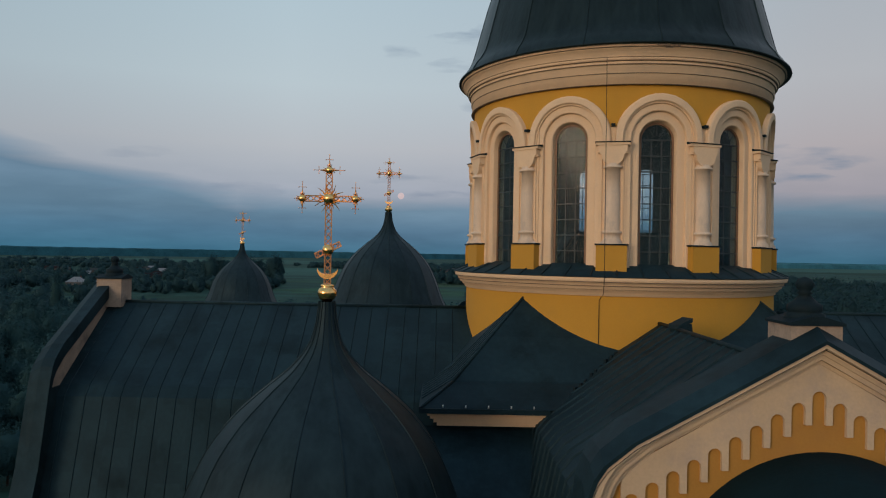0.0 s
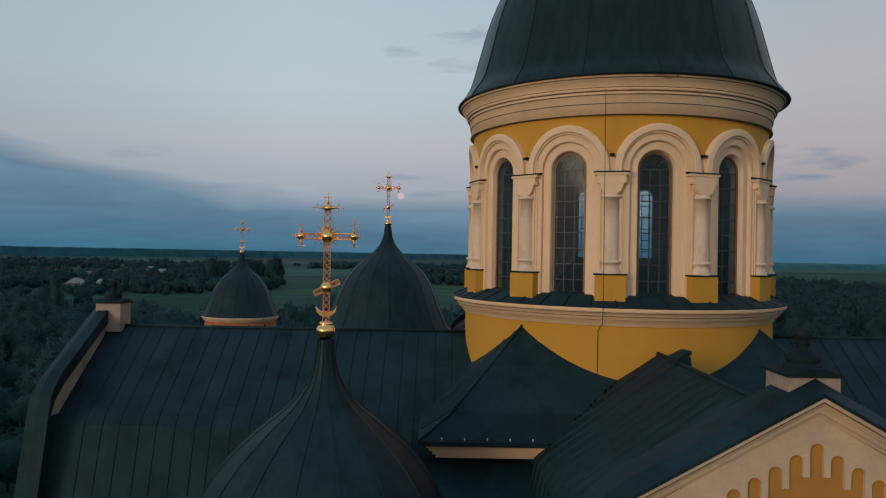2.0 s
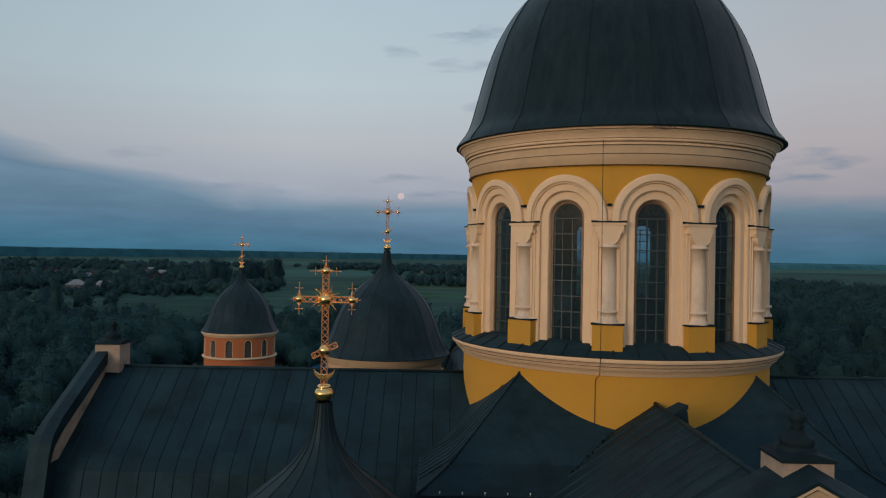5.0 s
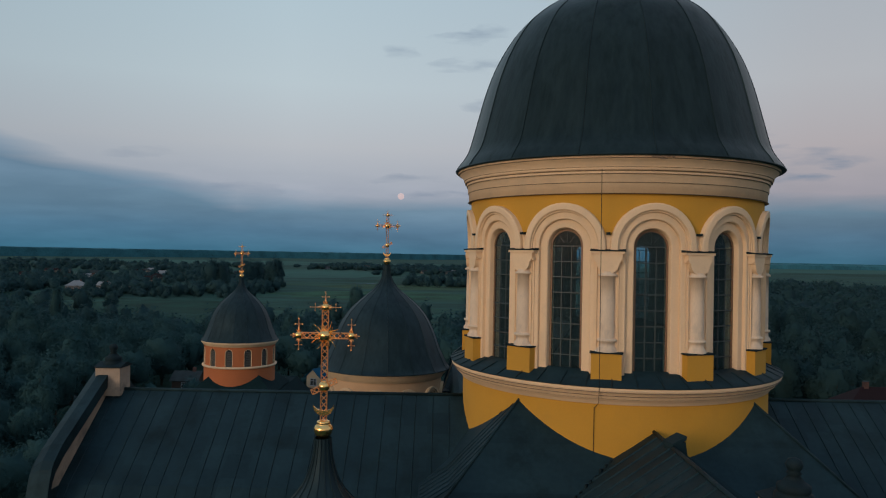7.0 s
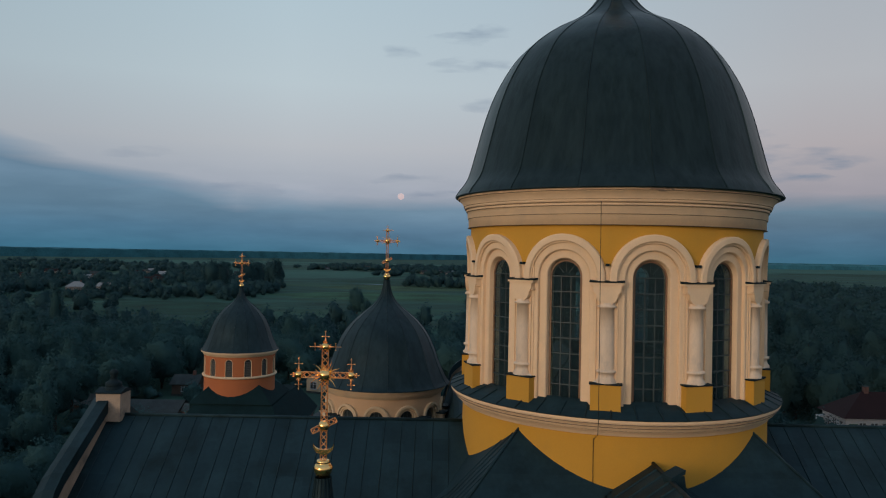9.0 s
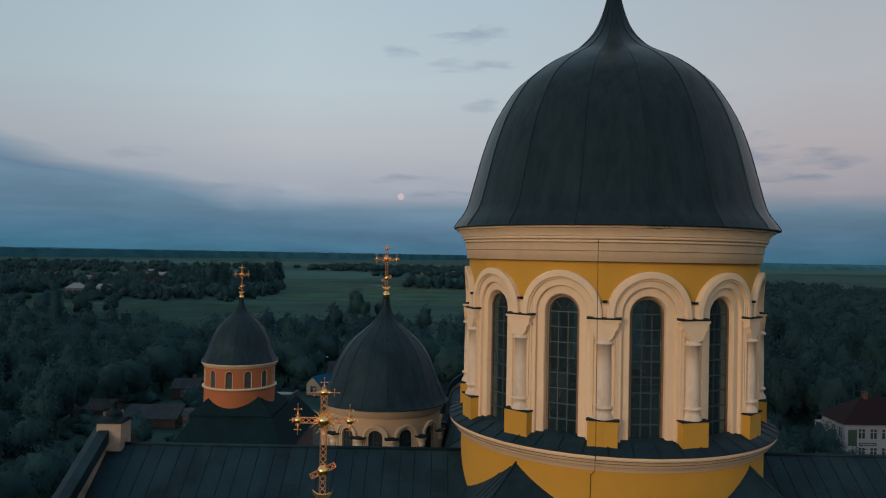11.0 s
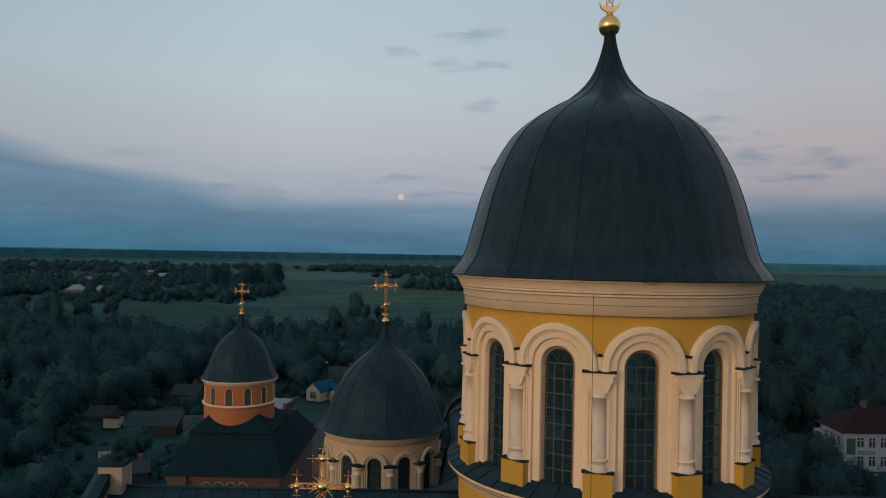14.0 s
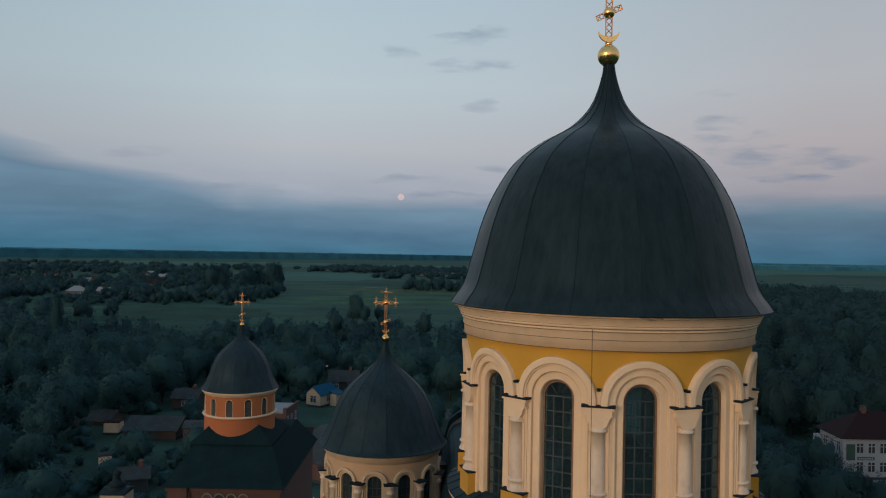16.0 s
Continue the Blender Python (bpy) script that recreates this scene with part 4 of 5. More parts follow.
# lower lean-to roofs of the corner chambers
for sx_, sy_ in ((-1, -1), (1, -1)):
    c = thing("corner_chamber", "dark metal lean-to roof over a corner chamber", "church roof", "corner chambers")
    bm = bmesh.new()
    pts = [(2.7, 2.7, 21.3), (9.6, 2.7, 19.3), (9.6, 10.4, 18.7), (2.7, 10.4, 19.3)]
    v = [bm.verts.new((sx_ * x, sy_ * y, z)) for x, y, z in pts]
    w2 = [bm.verts.new((sx_ * x, sy_ * y, z - 0.15)) for x, y, z in pts]
    bm.faces.new(v), bm.faces.new(w2[::-1])
    for i in range(4):
        bm.faces.new((v[i], v[(i + 1) % 4], w2[(i + 1) % 4], w2[i]))
    part("roof", bm, ROOF, c)
    slope = [(2.6, 4.72, 22.15), (5.3, 4.72, 22.15), (5.3, 9.6, 18.9), (2.6, 9.6, 18.9)]
    bm = bmesh.new()
    v = [bm.verts.new((sx_ * x, sy_ * y, z)) for x, y, z in slope]
    w2 = [bm.verts.new((sx_ * x, sy_ * y, z - 0.12)) for x, y, z in slope]
    bm.faces.new(v), bm.faces.new(w2[::-1])
    for i in range(4):
        bm.faces.new((v[i], v[(i + 1) % 4], w2[(i + 1) % 4], w2[i]))
    part("upper_slope", bm, ROOF, c, "steep dark metal slope")
    part("wall", box(bmesh.new(), min(sx_ * 2.9, sx_ * 9.3), max(sx_ * 2.9, sx_ * 9.3), -10.1, -2.9, 0.0, 18.6), OCHRE, c)
# snow guards along the valley, and the ridge hatch
for k in range(13):
    f = k / 12
    x, y = -0.85 - 1.5 * f, -4.05 - 1.05 * f
    g = part("snow_guard", box(bmesh.new(), -0.05, 0.05, -0.02, 0.02, 0, 0.06 + 0.02 * (k % 3)), LEAD, front_roof, "", pose(x - 0.1, y, RIDGE - 0.70 * abs(x) - 0.09, 0, 0, 50 + 13 * (k % 2)))
hatch = thing("ridge_hatch", "small dark metal hatch box on the front roof ridge", "roof hatch")
bm = box(bmesh.new(), -0.17, 0.17, -0.2, 0.2, -0.32, 0.16)
part("box", bm, ROOF, hatch)
part("lid", prism(bmesh.new(), [(-0.21, 0.10), (0.20, 0.20), (0.22, 0.29), (-0.19, 0.19)], -0.2, 0.2), ROOF, hatch, "tilted dark lid")
hatch.matrix_basis = pose(0.20, -5.2, 24.27, 0, -9, 18) @ Matrix.Scale(0.86, 4)

# ---- ground and distance ----
GRASS = surface("meadow_grass", (0.020, 0.062, 0.052), 0.95, vary=0.6, scale=0.03, fine=0.22, bump=0.0, stain=(0.034, 0.080, 0.042), stain_scale=0.011, stain_amount=0.8, stretch=(0.4, 1, 1), sheen=0.1)
ASPHALT = surface("grey_asphalt", (0.035, 0.042, 0.046), 0.9, vary=0.2, scale=0.2, fine=3, bump=0.1)
WATER = surface("pale_water", (0.30, 0.34, 0.36), 0.06, vary=0.1, scale=0.05, fine=1, bump=0.0, sheen=1.0)
FIELD = surface("pale_field", (0.034, 0.098, 0.082), 0.95, vary=0.25, scale=0.004, fine=0.05, bump=0.0, sheen=0.1)
bm = bmesh.new()
bmesh.ops.create_grid(bm, x_segments=60, y_segments=60, size=4900)
structure("ground", bm, GRASS, "dark green meadow land reaching the horizon", "ground")


def ribbon(name, points, width, material, label, category, z=0.05):
    """A flat strip along a line of points."""
    bm = bmesh.new()
    rows = []
    for i, p in enumerate(points):
        a, b = Vector(points[max(0, i - 1)]), Vector(points[min(len(points) - 1, i + 1)])
        n = (b - a).orthogonal().normalized() if len(a) == 2 else None
        w = width[i] if isinstance(width, (list, tuple)) else width
        rows.append((bm.verts.new((p[0] + n.x * w / 2, p[1] + n.y * w / 2, z)), bm.verts.new((p[0] - n.x * w / 2, p[1] - n.y * w / 2, z))))
    for a, b in zip(rows, rows[1:]):
        bm.faces.new((a[0], b[0], b[1], a[1]))
    return structure(name, bm, material, label, category)


def patch(name, x0, x1, y0, y1, material, label, seed, z=0.06, n=36):
    """A flat patch of land with an uneven outline."""
    rnd = random.Random(seed)
    bm = bmesh.new()
    ring = []
    for k in range(n):
        t = 2 * math.pi * k / n
        f = 1 + rnd.uniform(-0.12, 0.12)
        ring.append(bm.verts.new(((x0 + x1) / 2 + (x1 - x0) / 2 * f * math.cos(t), (y0 + y1) / 2 + (y1 - y0) / 2 * f * math.sin(t), z)))
    bm.faces.new(ring)
    return structure(name, bm, material, label, "field")


ribbon("road", [(-30, 60), (-27, 84), (-25, 98), (-22, 112), (-12, 122), (6, 130), (40, 140)], [7, 7, 8, 10, 9, 7, 6], ASPHALT, "pale grey asphalt lane between the houses", "road")
ribbon("stream", [(-90, 655), (-74, 657), (-62, 652), (-50, 654)], [0.8, 3.0, 3.4, 0.8], WATER, "narrow pale stream in the meadow", "stream", 0.08)
ribbon("stream", [(-14, 604), (-6, 600), (4, 590), (14, 584), (24, 574)], [1.0, 2.4, 2.2, 2.6, 0.8], WATER, "narrow pale stream in the meadow", "stream", 0.08)
patch("field", -330, -60, 780, 1150, FIELD, "pale mown field behind the tree row", 3)
patch("field", 480, 1700, 1350, 3100, FIELD, "pale mown field beyond the woods", 4)
patch("field", -900, 100, 1500, 2050, FIELD, "pale field before the far forest", 5, 0.1)
MEADOW = surface("fresh_meadow_grass", (0.026, 0.078, 0.046), 0.95, vary=0.55, scale=0.04, fine=0.3, bump=0.0, sheen=0.1)
patch("field", -120, 30, 430, 520, MEADOW, "lighter strip of meadow", 8, 0.04)
HAY = surface("dry_brown_grass", (0.036, 0.072, 0.040), 0.95, vary=0.5, scale=0.05, fine=0.4, bump=0.0, sheen=0.1)
DEEP = surface("deep_green_grass", (0.012, 0.046, 0.034), 0.95, vary=0.5, scale=0.05, fine=0.4, bump=0.0, sheen=0.1)
patch("field", -105, 40, 548, 640, HAY, "dry brownish strip of meadow", 9, 0.05)
patch("field", -190, -90, 300, 390, DEEP, "deep green strip of meadow", 10, 0.05)
patch("field", -160, -20, 230, 300, DEEP, "deep green meadow edge", 13, 0.03)
patch("field", -120, 20, 680, 760, DEEP, "deep green strip of meadow", 14, 0.05)
patch("field", -420, -190, 360, 430, DEEP, "deep green meadow by the village", 15, 0.05)
patch("field", 700, 1500, 1300, 1700, DEEP, "deep green field beyond the woods", 16, 0.09)
UNDERGROWTH = surface("dark_undergrowth", (0.025, 0.058, 0.048), 0.95, vary=0.4, scale=0.15, fine=1.5, bump=0.0, sheen=0.1)
patch("undergrowth", -130, 14, 56, 190, UNDERGROWTH, "dark weedy ground under the trees", 11, 0.02)
patch("undergrowth", 30, 150, 52, 230, UNDERGROWTH, "dark weedy ground under the trees", 12, 0.02)
MOON = shine("moonlight", (0.62, 0.49, 0.50), 0.95)
bm = ball(bmesh.new(), (0, 0, 0), 17.5, 24, 16)
moon = tagged(new("moon", mesh("moon", bm, MOON)), "pale pink full moon low in the sky", "moon", kind="structure")
moon.location = (-237.7, 3960.9, 337.4)

# ---- orange church behind ----
BRICK = surface("pinkish_brick", (0.085, 0.044, 0.038), 0.9, vary=0.2, scale=1.5, fine=18, bump=0.2)
# White dimmed to grey: shade over the low ground is in the colour.
WHITE = surface("white_plaster", (0.26, 0.29, 0.33), 0.85, vary=0.08, scale=0.7, fine=12, bump=0.1, stain=(0.13, 0.14, 0.15), stain_scale=0.9, stain_amount=0.4)
LOUVRE = surface("grey_louvres", (0.065, 0.07, 0.07), 0.8, vary=0.15, scale=4, fine=20, bump=0.1)
RED_ROOF = surface("dark_red_roof", (0.0165, 0.0085, 0.0105), 0.85, sheen=0.15, vary=0.2, scale=0.6, fine=6, bump=0.1)
BLUE_ROOF = surface("blue_roof_sheet", (0.0006, 0.056, 0.115), 0.7, vary=0.12, scale=0.8, fine=8, bump=0.05, sheen=0.1)
GREY_ROOF = surface("grey_slate_sheet", (0.036, 0.046, 0.050), 0.85, vary=0.3, scale=0.9, fine=6, bump=0.1, sheen=0.1)
PALE_ROOF = surface("pale_roof_sheet", (0.17, 0.19, 0.21), 0.7, vary=0.15, scale=0.5, fine=6, bump=0.05)
BROWN = surface("brown_boards", (0.055, 0.038, 0.030), 0.85, vary=0.2, scale=1.2, fine=10, bump=0.15)
BUFF = surface("buff_plaster", (0.15, 0.14, 0.13), 0.85, vary=0.1, scale=0.8, fine=10, bump=0.1)
CREAM_DIM = surface("cream_siding", (0.32, 0.28, 0.21), 0.85, vary=0.08, scale=0.8, fine=10, bump=0.1)
PANE = surface("dim_window_glass", (0.035, 0.042, 0.048), 0.15, vary=0.2, scale=1, fine=10, bump=0.0)
GREEN = surface("green_panel", (0.018, 0.055, 0.042), 0.7, vary=0.15, scale=1, fine=10, bump=0.05)

OC = (-19.3, 33.4)
oc = thing("orange_church", "orange domed church with dark roofs and pinkish brick walls", "church", at=(*OC, 0))
prof = smooth_profile([(r * 0.93, 26.28 + dz * 0.98) for r, dz in SMALL_DOME], 4)
d = part("dome", mesh("dome", facet_dome(prof, 16, 4.0, 0.4), DOME_SMALL, False), DOME_SMALL, oc, "dark metal helmet dome")
rib = mesh("seam", seam(prof, 0.013, 0.015), DOME_SMALL)
for k in range(16):
    part("seam", rib, DOME_SMALL, d, m=Matrix.Rotation(radians(22.5 * k + 4), 4, "Z"))
part("cornice", revolve([(2.50, 21.38), (2.58, 21.42), (2.60, 21.52), (2.70, 21.58), (2.74, 21.70), (2.6, 21.72)], 72), CREAM_GREYED, oc, "pale moulded cornice")
zc, z0 = 20.98, 20.02
louvre = bmesh.new()
for k in range(9):
    box(louvre, -0.235, 0.235, -2.42, -2.36, z0 + 0.12 * k, z0 + 0.12 * k + 0.075)
louvre = mesh("louvres", louvre, LOUVRE)
opening = mesh("recess", prism(bmesh.new(), arch_curve(0.25, z0, zc, 12), -2.34, -2.33), PANE)
surround_o = mesh("arch_surround", arch_surround([(0.27, 2.495), (0.27, 2.51), (0.25, 2.51), (0.245, 2.33)], z0, zc), CREAM)
bm = bmesh.new()
spandrel(bm, 0.25, zc, 21.45, 2.5, 2.5 * radians(15), Matrix.Identity(4))
for a, b in ((-2.5 * radians(15), -0.25), (0.25, 2.5 * radians(15))):
    bm.faces.new([bm.verts.new(bent(s, z, 2.5)) for s, z in ((a, z0), (b, z0), (b, zc), (a, zc))])
panel_o = mesh("wall_panel", bm, ORANGE)
for k in range(12):
    m = around(-2.1 + 30 * k)
    part("wall_panel", panel_o, ORANGE, oc, "orange plastered wall", m)
    w = part("window", opening, PANE, oc, "arched louvred window", m)
    part("arch_surround", surround_o, CREAM, w)
    part("louvres", louvre, LOUVRE, w)
part("ring_moulding", revolve([(2.48, 19.86), (2.60, 19.88), (2.64, 19.94), (2.64, 19.99), (2.48, 20.03)], 72), CREAM_GREYED, oc, "pale ring moulding")
part("lower_drum", revolve([(2.50, 16.0), (2.50, 19.9)], 72), ORANGE, oc, "orange plastered drum base")


def hip(bm, x0, x1, y0, y1, z0, z1, inset_x, inset_y):
    a = [bm.verts.new(c) for c in ((x0, y0, z0), (x1, y0, z0), (x1, y1, z0), (x0, y1, z0))]
    b = [bm.verts.new(c) for c in ((x0 + inset_x, y0 + inset_y, z1), (x1 - inset_x, y0 + inset_y, z1), (x1 - inset_x, y1 - inset_y, z1), (x0 + inset_x, y1 - inset_y, z1))]
    for i in range(4):
        bm.faces.new((a[i], a[(i + 1) % 4], b[(i + 1) % 4], b[i]))
    bm.faces.new(b), bm.faces.new(a[::-1])
    return bm


# pyramid over the crossing, whose hips run up the drum
part("crossing_roof", hip(bmesh.new(), -2.75, 3.05, -2.95, 2.95, 18.25, 20.30, 2.2, 2.2), ROOF_MATTE, oc, "dark metal pyramid roof")
part("chest", box(bmesh.new(), -2.65, 2.95, -2.85, 2.85, 14.0, 18.24), ROOF_MATTE, oc, "crossing clad in dark metal")
part("nave_roof", hip(bmesh.new(), -3.7, 4.4, -5.25, 8.0, 15.98, 18.15, 1.3, 2.4), ROOF_MATTE, oc, "broad dark hipped nave roof")
part("eaves_gutter", box(bmesh.new(), -3.74, 4.44, -5.32, 8.05, 15.92, 15.975), LEAD, oc, "dark eaves gutter")
part("nave_wall", box(bmesh.new(), -3.4, 4.1, -4.95, 7.6, 0.0, 15.915), BRICK, oc, "pinkish brick nave wall")
part("eaves_band", box(bmesh.new(), -3.52, 4.22, -5.08, 7.75, 15.62, 15.918), BRICK, oc, "moulded brick eaves band")
part("downpipe", rod(bmesh.new(), (-2.0, -5.14, 0.0), (-2.0, -5.14, 15.92), 0.06, 8), LEAD, oc, "dark rain pipe")
for k in range(4):
    x = -0.72 + 0.8 * k
    bm = prism(bmesh.new(), arch_curve(0.28, 13.0, 15.17, 10), -4.98, -4.90)
    w = part("nave_window", bm, PANE if k in (1, 2) else BRICK, oc, "dark arched window" if k in (1, 2) else "blind brick arch", Matrix.Translation((x, 0, 0)))
    arch = bmesh.new()
    o, i = arch_curve(0.38, 13.0, 15.17, 10), arch_curve(0.28, 13.0, 15.17, 10)
    loft(arch, [(s, -5.05, z) for s, z in o], [(s, -5.05, z) for s, z in i])
    loft(arch, [(s, -4.94, z) for s, z in o], [(s, -5.05, z) for s, z in o])
    part("arch_band", arch, BUFF, w, "pale arch band")
cross((*OC, 26.30), 1.0, "gilded openwork cross on the orange church dome")


# ---- houses ----
def window_unit(parent, at, w, h, turn=0.0, frame=None):
    m = pose(*at, 0, 0, turn)
    win = part("window", box(bmesh.new(), -w / 2, w / 2, -0.03, 0.06, 0, h), PANE, parent, "dark glazed window", m)
    bm = bmesh.new()
    for x in (-w / 2, 0, w / 2):
        box(bm, x - 0.05, x + 0.05, -0.07, 0.02, -0.05, h + 0.05)
    for z in (0.0, h * 0.68, h):
        box(bm, -w / 2 - 0.05, w / 2 + 0.05, -0.068, 0.018, z - 0.045, z + 0.045)
    part("frame", bm, frame or WHITE, win)
    part("sill", box(bmesh.new(), -w / 2 - 0.12, w / 2 + 0.12, -0.16, 0.04, -0.12, -0.05), frame or WHITE, win)
    return win


def house(name, at, turn, w, d, h, rise, wall, roof, label, windows=2, chimney=True, hipped=False, overhang=0.4, group="village houses", category="house"):
    """A small house: walls, a gabled or hipped roof along x, windows on its front, a chimney."""
    top = thing(name, label, category, group, (*at, 0), turn)
    part("wall", box(bmesh.new(), -w / 2, w / 2, -d / 2, d / 2, 0, h), wall, top)
    part("plinth", box(bmesh.new(), -w / 2 - 0.06, w / 2 + 0.06, -d / 2 - 0.06, d / 2 + 0.06, 0, 0.4), GREY_ROOF, top)
    o = overhang
    if hipped:
        bm = hip(bmesh.new(), -w / 2 - o, w / 2 + o, -d / 2 - o, d / 2 + o, h - 0.05, h + rise, min(d / 2, w / 2 - 0.4), d / 2 + o - 0.05)
    else:
        bm = bmesh.new()
        e = d / 2 + o
        outline = [(-e, h - o * rise / e), (0, h + rise), (e, h - o * rise / e), (e, h - o * rise / e - 0.14), (0, h + rise - 0.16), (-e, h - o * rise / e - 0.14)]
        prism(bm, outline, -w / 2 - o, w / 2 + o, "x")
        for s in (-1, 1):
            part("gable", prism(bmesh.new(), [(-d / 2, h), (d / 2, h), (0, h + rise - 0.17)], s * w / 2 - 0.1, s * w / 2 + 0.1 - 0.1 * (s > 0) - 0.0, "x"), wall, top)
    part("roof", bm, roof, top)
    if chimney:
        part("chimney", box(bmesh.new(), w * 0.18, w * 0.18 + 0.6, -0.3, 0.3, h + rise * 0.4, h + rise + 0.7), BRICK, top, "brick chimney")
    for k in range(windows):
        window_unit(top, (-w / 2 + w * (k + 0.5) / windows, -d / 2, h * 0.35), 1.1, h * 0.42)
    return top


# white two-storey house with a red roof
wb = thing("white_house", "white two-storey house with dark red hipped roof", "house", at=(51.1, 80.9, 0))
part("wall", box(bmesh.new(), 0, 15.0, 0, 6.2, 0, 7.4), WHITE, wb)
part("plinth", box(bmesh.new(), -0.08, 15.08, -0.08, 6.28, 0, 2.1), GREY_ROOF, wb, "dark grey plinth")
part("eaves", box(bmesh.new(), -0.2, 15.2, -0.2, 6.4, 7.25, 7.42), WHITE, wb)
part("roof", hip(bmesh.new(), -0.6, 15.6, -0.6, 6.8, 7.42, 10.5, 4.4, 3.65), RED_ROOF, wb, "dark red metal hipped roof")
ch = part("chimney", box(bmesh.new(), 4.1, 4.7, 2.8, 3.4, 9.8, 11.2), BRICK, wb, "brick chimney")
part("chimney_cap", box(bmesh.new(), 4.0, 4.8, 2.7, 3.5, 11.2, 11.3), GREY_ROOF, ch)
for z in (2.80, 5.37):
    for k in range(8):
        window_unit(wb, (2.3 + 1.62 * k, 0, z), 0.98, 1.38)
    for k in range(3):
        window_unit(wb, (0, 1.1 + 1.75 * k, z), 0.85, 1.38, -90)
part("green_board", box(bmesh.new(), 0.44, 1.62, -0.08, 0, 4.4, 6.6), GREEN, wb, "dark green notice board")
part("poster", box(bmesh.new(), 0.5, 1.5, -0.06, 0, 2.9, 3.9), PALE_ROOF, wb, "faded pale poster")
sign = part("sign_board", box(bmesh.new(), 1.95, 4.3, -0.10, 0, 4.45, 4.86), GREEN, wb, "long green sign with pale lettering")
for k in range(7):
    part("sign_stroke", box(bmesh.new(), 2.1 + 0.3 * k, 2.3 + 0.3 * k, -0.12, -0.1, 4.55, 4.76), WHITE, sign)
part("bay", box(bmesh.new(), -1.0, 0.0, 5.0, 6.2, 1.5, 6.6), WHITE, wb, "white projecting bay")
for k, x in enumerate((1.0, 2.6, 4.3, 6.0)):
    part("stall_panel", box(bmesh.new(), x - 0.62, x + 0.62, -0.9, -0.84, 1.25, 2.0), (WHITE, GREY_ROOF, PALE_ROOF, WHITE)[k], wb, "pale low panel")
    part("stall_leg", box(bmesh.new(), x - 0.05, x + 0.05, -0.88, -0.1, 0.0, 1.3), GREY_ROOF, wb)

# cottage with a blue roof
bl = house("blue_roof_cottage", (-29.3, 132.6), 62.0, 5.6, 3.5, 2.8, 1.5, CREAM_DIM, BLUE_ROOF, "small buff cottage with bright blue metal roof", 1, False)
window_unit(bl, (-2.8, 0, 0.9), 1.5, 1.4, -90)
part("porch", box(bmesh.new(), 0.2, 3.0, -3.6, -1.9, 0, 2.4), CREAM_DIM, bl, "low buff porch")
part("porch_roof", prism(bmesh.new(), [(-3.9, 2.35), (-1.8, 2.95), (-1.8, 3.05), (-3.9, 2.45)], 0.0, 3.2, "x"), BLUE_ROOF, bl)
house("brown_house", (-55.2, 127.5), 0.0, 4.9, 5.0, 2.5, 1.4, BROWN, GREY_ROOF, "dark brown timber house with one lit-looking pale window", 1)
house("long_shed", (-52.6, 104.8), 0.0, 8.6, 7.2, 1.9, 1.45, BROWN, GREY_ROOF, "long low shed with grey sheet roof", 0, False, category="shed")
house("long_shed", (-68.0, 114.0), -4.0, 9.0, 6.0, 1.0, 1.3, BROWN, GREY_ROOF, "low shed with grey sheet roof", 0, False, category="shed")
house("white_garage", (-60.5, 105.6), 0.0, 2.5, 2.2, 2.2, 0.12, CREAM, RED_ROOF, "small white hut with a thin red-brown roof", 0, False, overhang=0.15, category="hut")
house("white_shed", (-53.0, 86.0), 25.0, 1.7, 1.7, 2.0, 0.3, CREAM, GREY_ROOF, "tiny white shed between bushes", 0, False, overhang=0.1, category="hut")
# Pinkish outbuilding; its brown wall colour imitates the shade of the trees.
house("shaded_outbuilding", (-55.5, 77.5), 8.0, 2.6, 2.0, 1.6, 0.5, BROWN, GREY_ROOF, "low outbuilding with walls browned for tree shade", 0, False, category="shed")
house("grey_outbuilding", (-44.8, 76.0), 20.0, 3.8, 3.0, 2.2, 1.0, GREY_ROOF, GREY_ROOF, "small outbuilding with worn grey sheet roof", 0, True, category="shed")
house("grey_outbuilding", (-21.0, 84.0), -38.0, 9.0, 6.0, 3.0, 1.6, BRICK, GREY_ROOF, "brick outbuilding with dark grey sheet roof", 0, False, category="shed")
house("maroon_shed", (-28.4, 104.6), 6.0, 3.8, 3.0, 1.3, 0.6, BROWN, RED_ROOF, "low shed with dark maroon roof", 0, False, category="shed")
house("brick_outbuilding", (-43.8, 100.6), 8.0, 5.0, 4.6, 3.1, 0.7, BRICK, GREY_ROOF, "low brick outbuilding with grey sheet roof", 0, False, overhang=0.2, category="outbuilding")
bb = thing("brick_building", "long pinkish brick building with dark parapet and flat grey roof", "building", at=(-35.4, 113.2, 0), turn=-4.5)
part("wall", box(bmesh.new(), -3.9, 3.9, -4.2, 4.2, 0.0, 3.2), BRICK, bb)
part("roof", box(bmesh.new(), -3.8, 3.8, -4.1, 4.1, 3.2, 3.45), PALE_ROOF, bb, "flat pale grey roof")
for s in (-1, 1):
    part("parapet", box(bmesh.new(), 3.94 * s - 0.15, 3.94 * s + 0.15, -4.25, 4.25, 3.15, 3.95), BROWN, bb, "dark brown parapet")
part("corner_post", box(bmesh.new(), 3.65, 4.2, -4.5, -3.95, 0.0, 4.25), BRICK, bb, "brick corner post")
for k in range(3):
    window_unit(bb, (3.9, -2.6 + 2.5 * k, 1.0), 1.0, 1.4, 90)
house("grey_cottage", (-27.0, 150.0), 5.0, 6.5, 5.5, 2.6, 1.9, GREY_ROOF, GREY_ROOF, "grey cottage with a chimney behind the blue roof", 2, True)
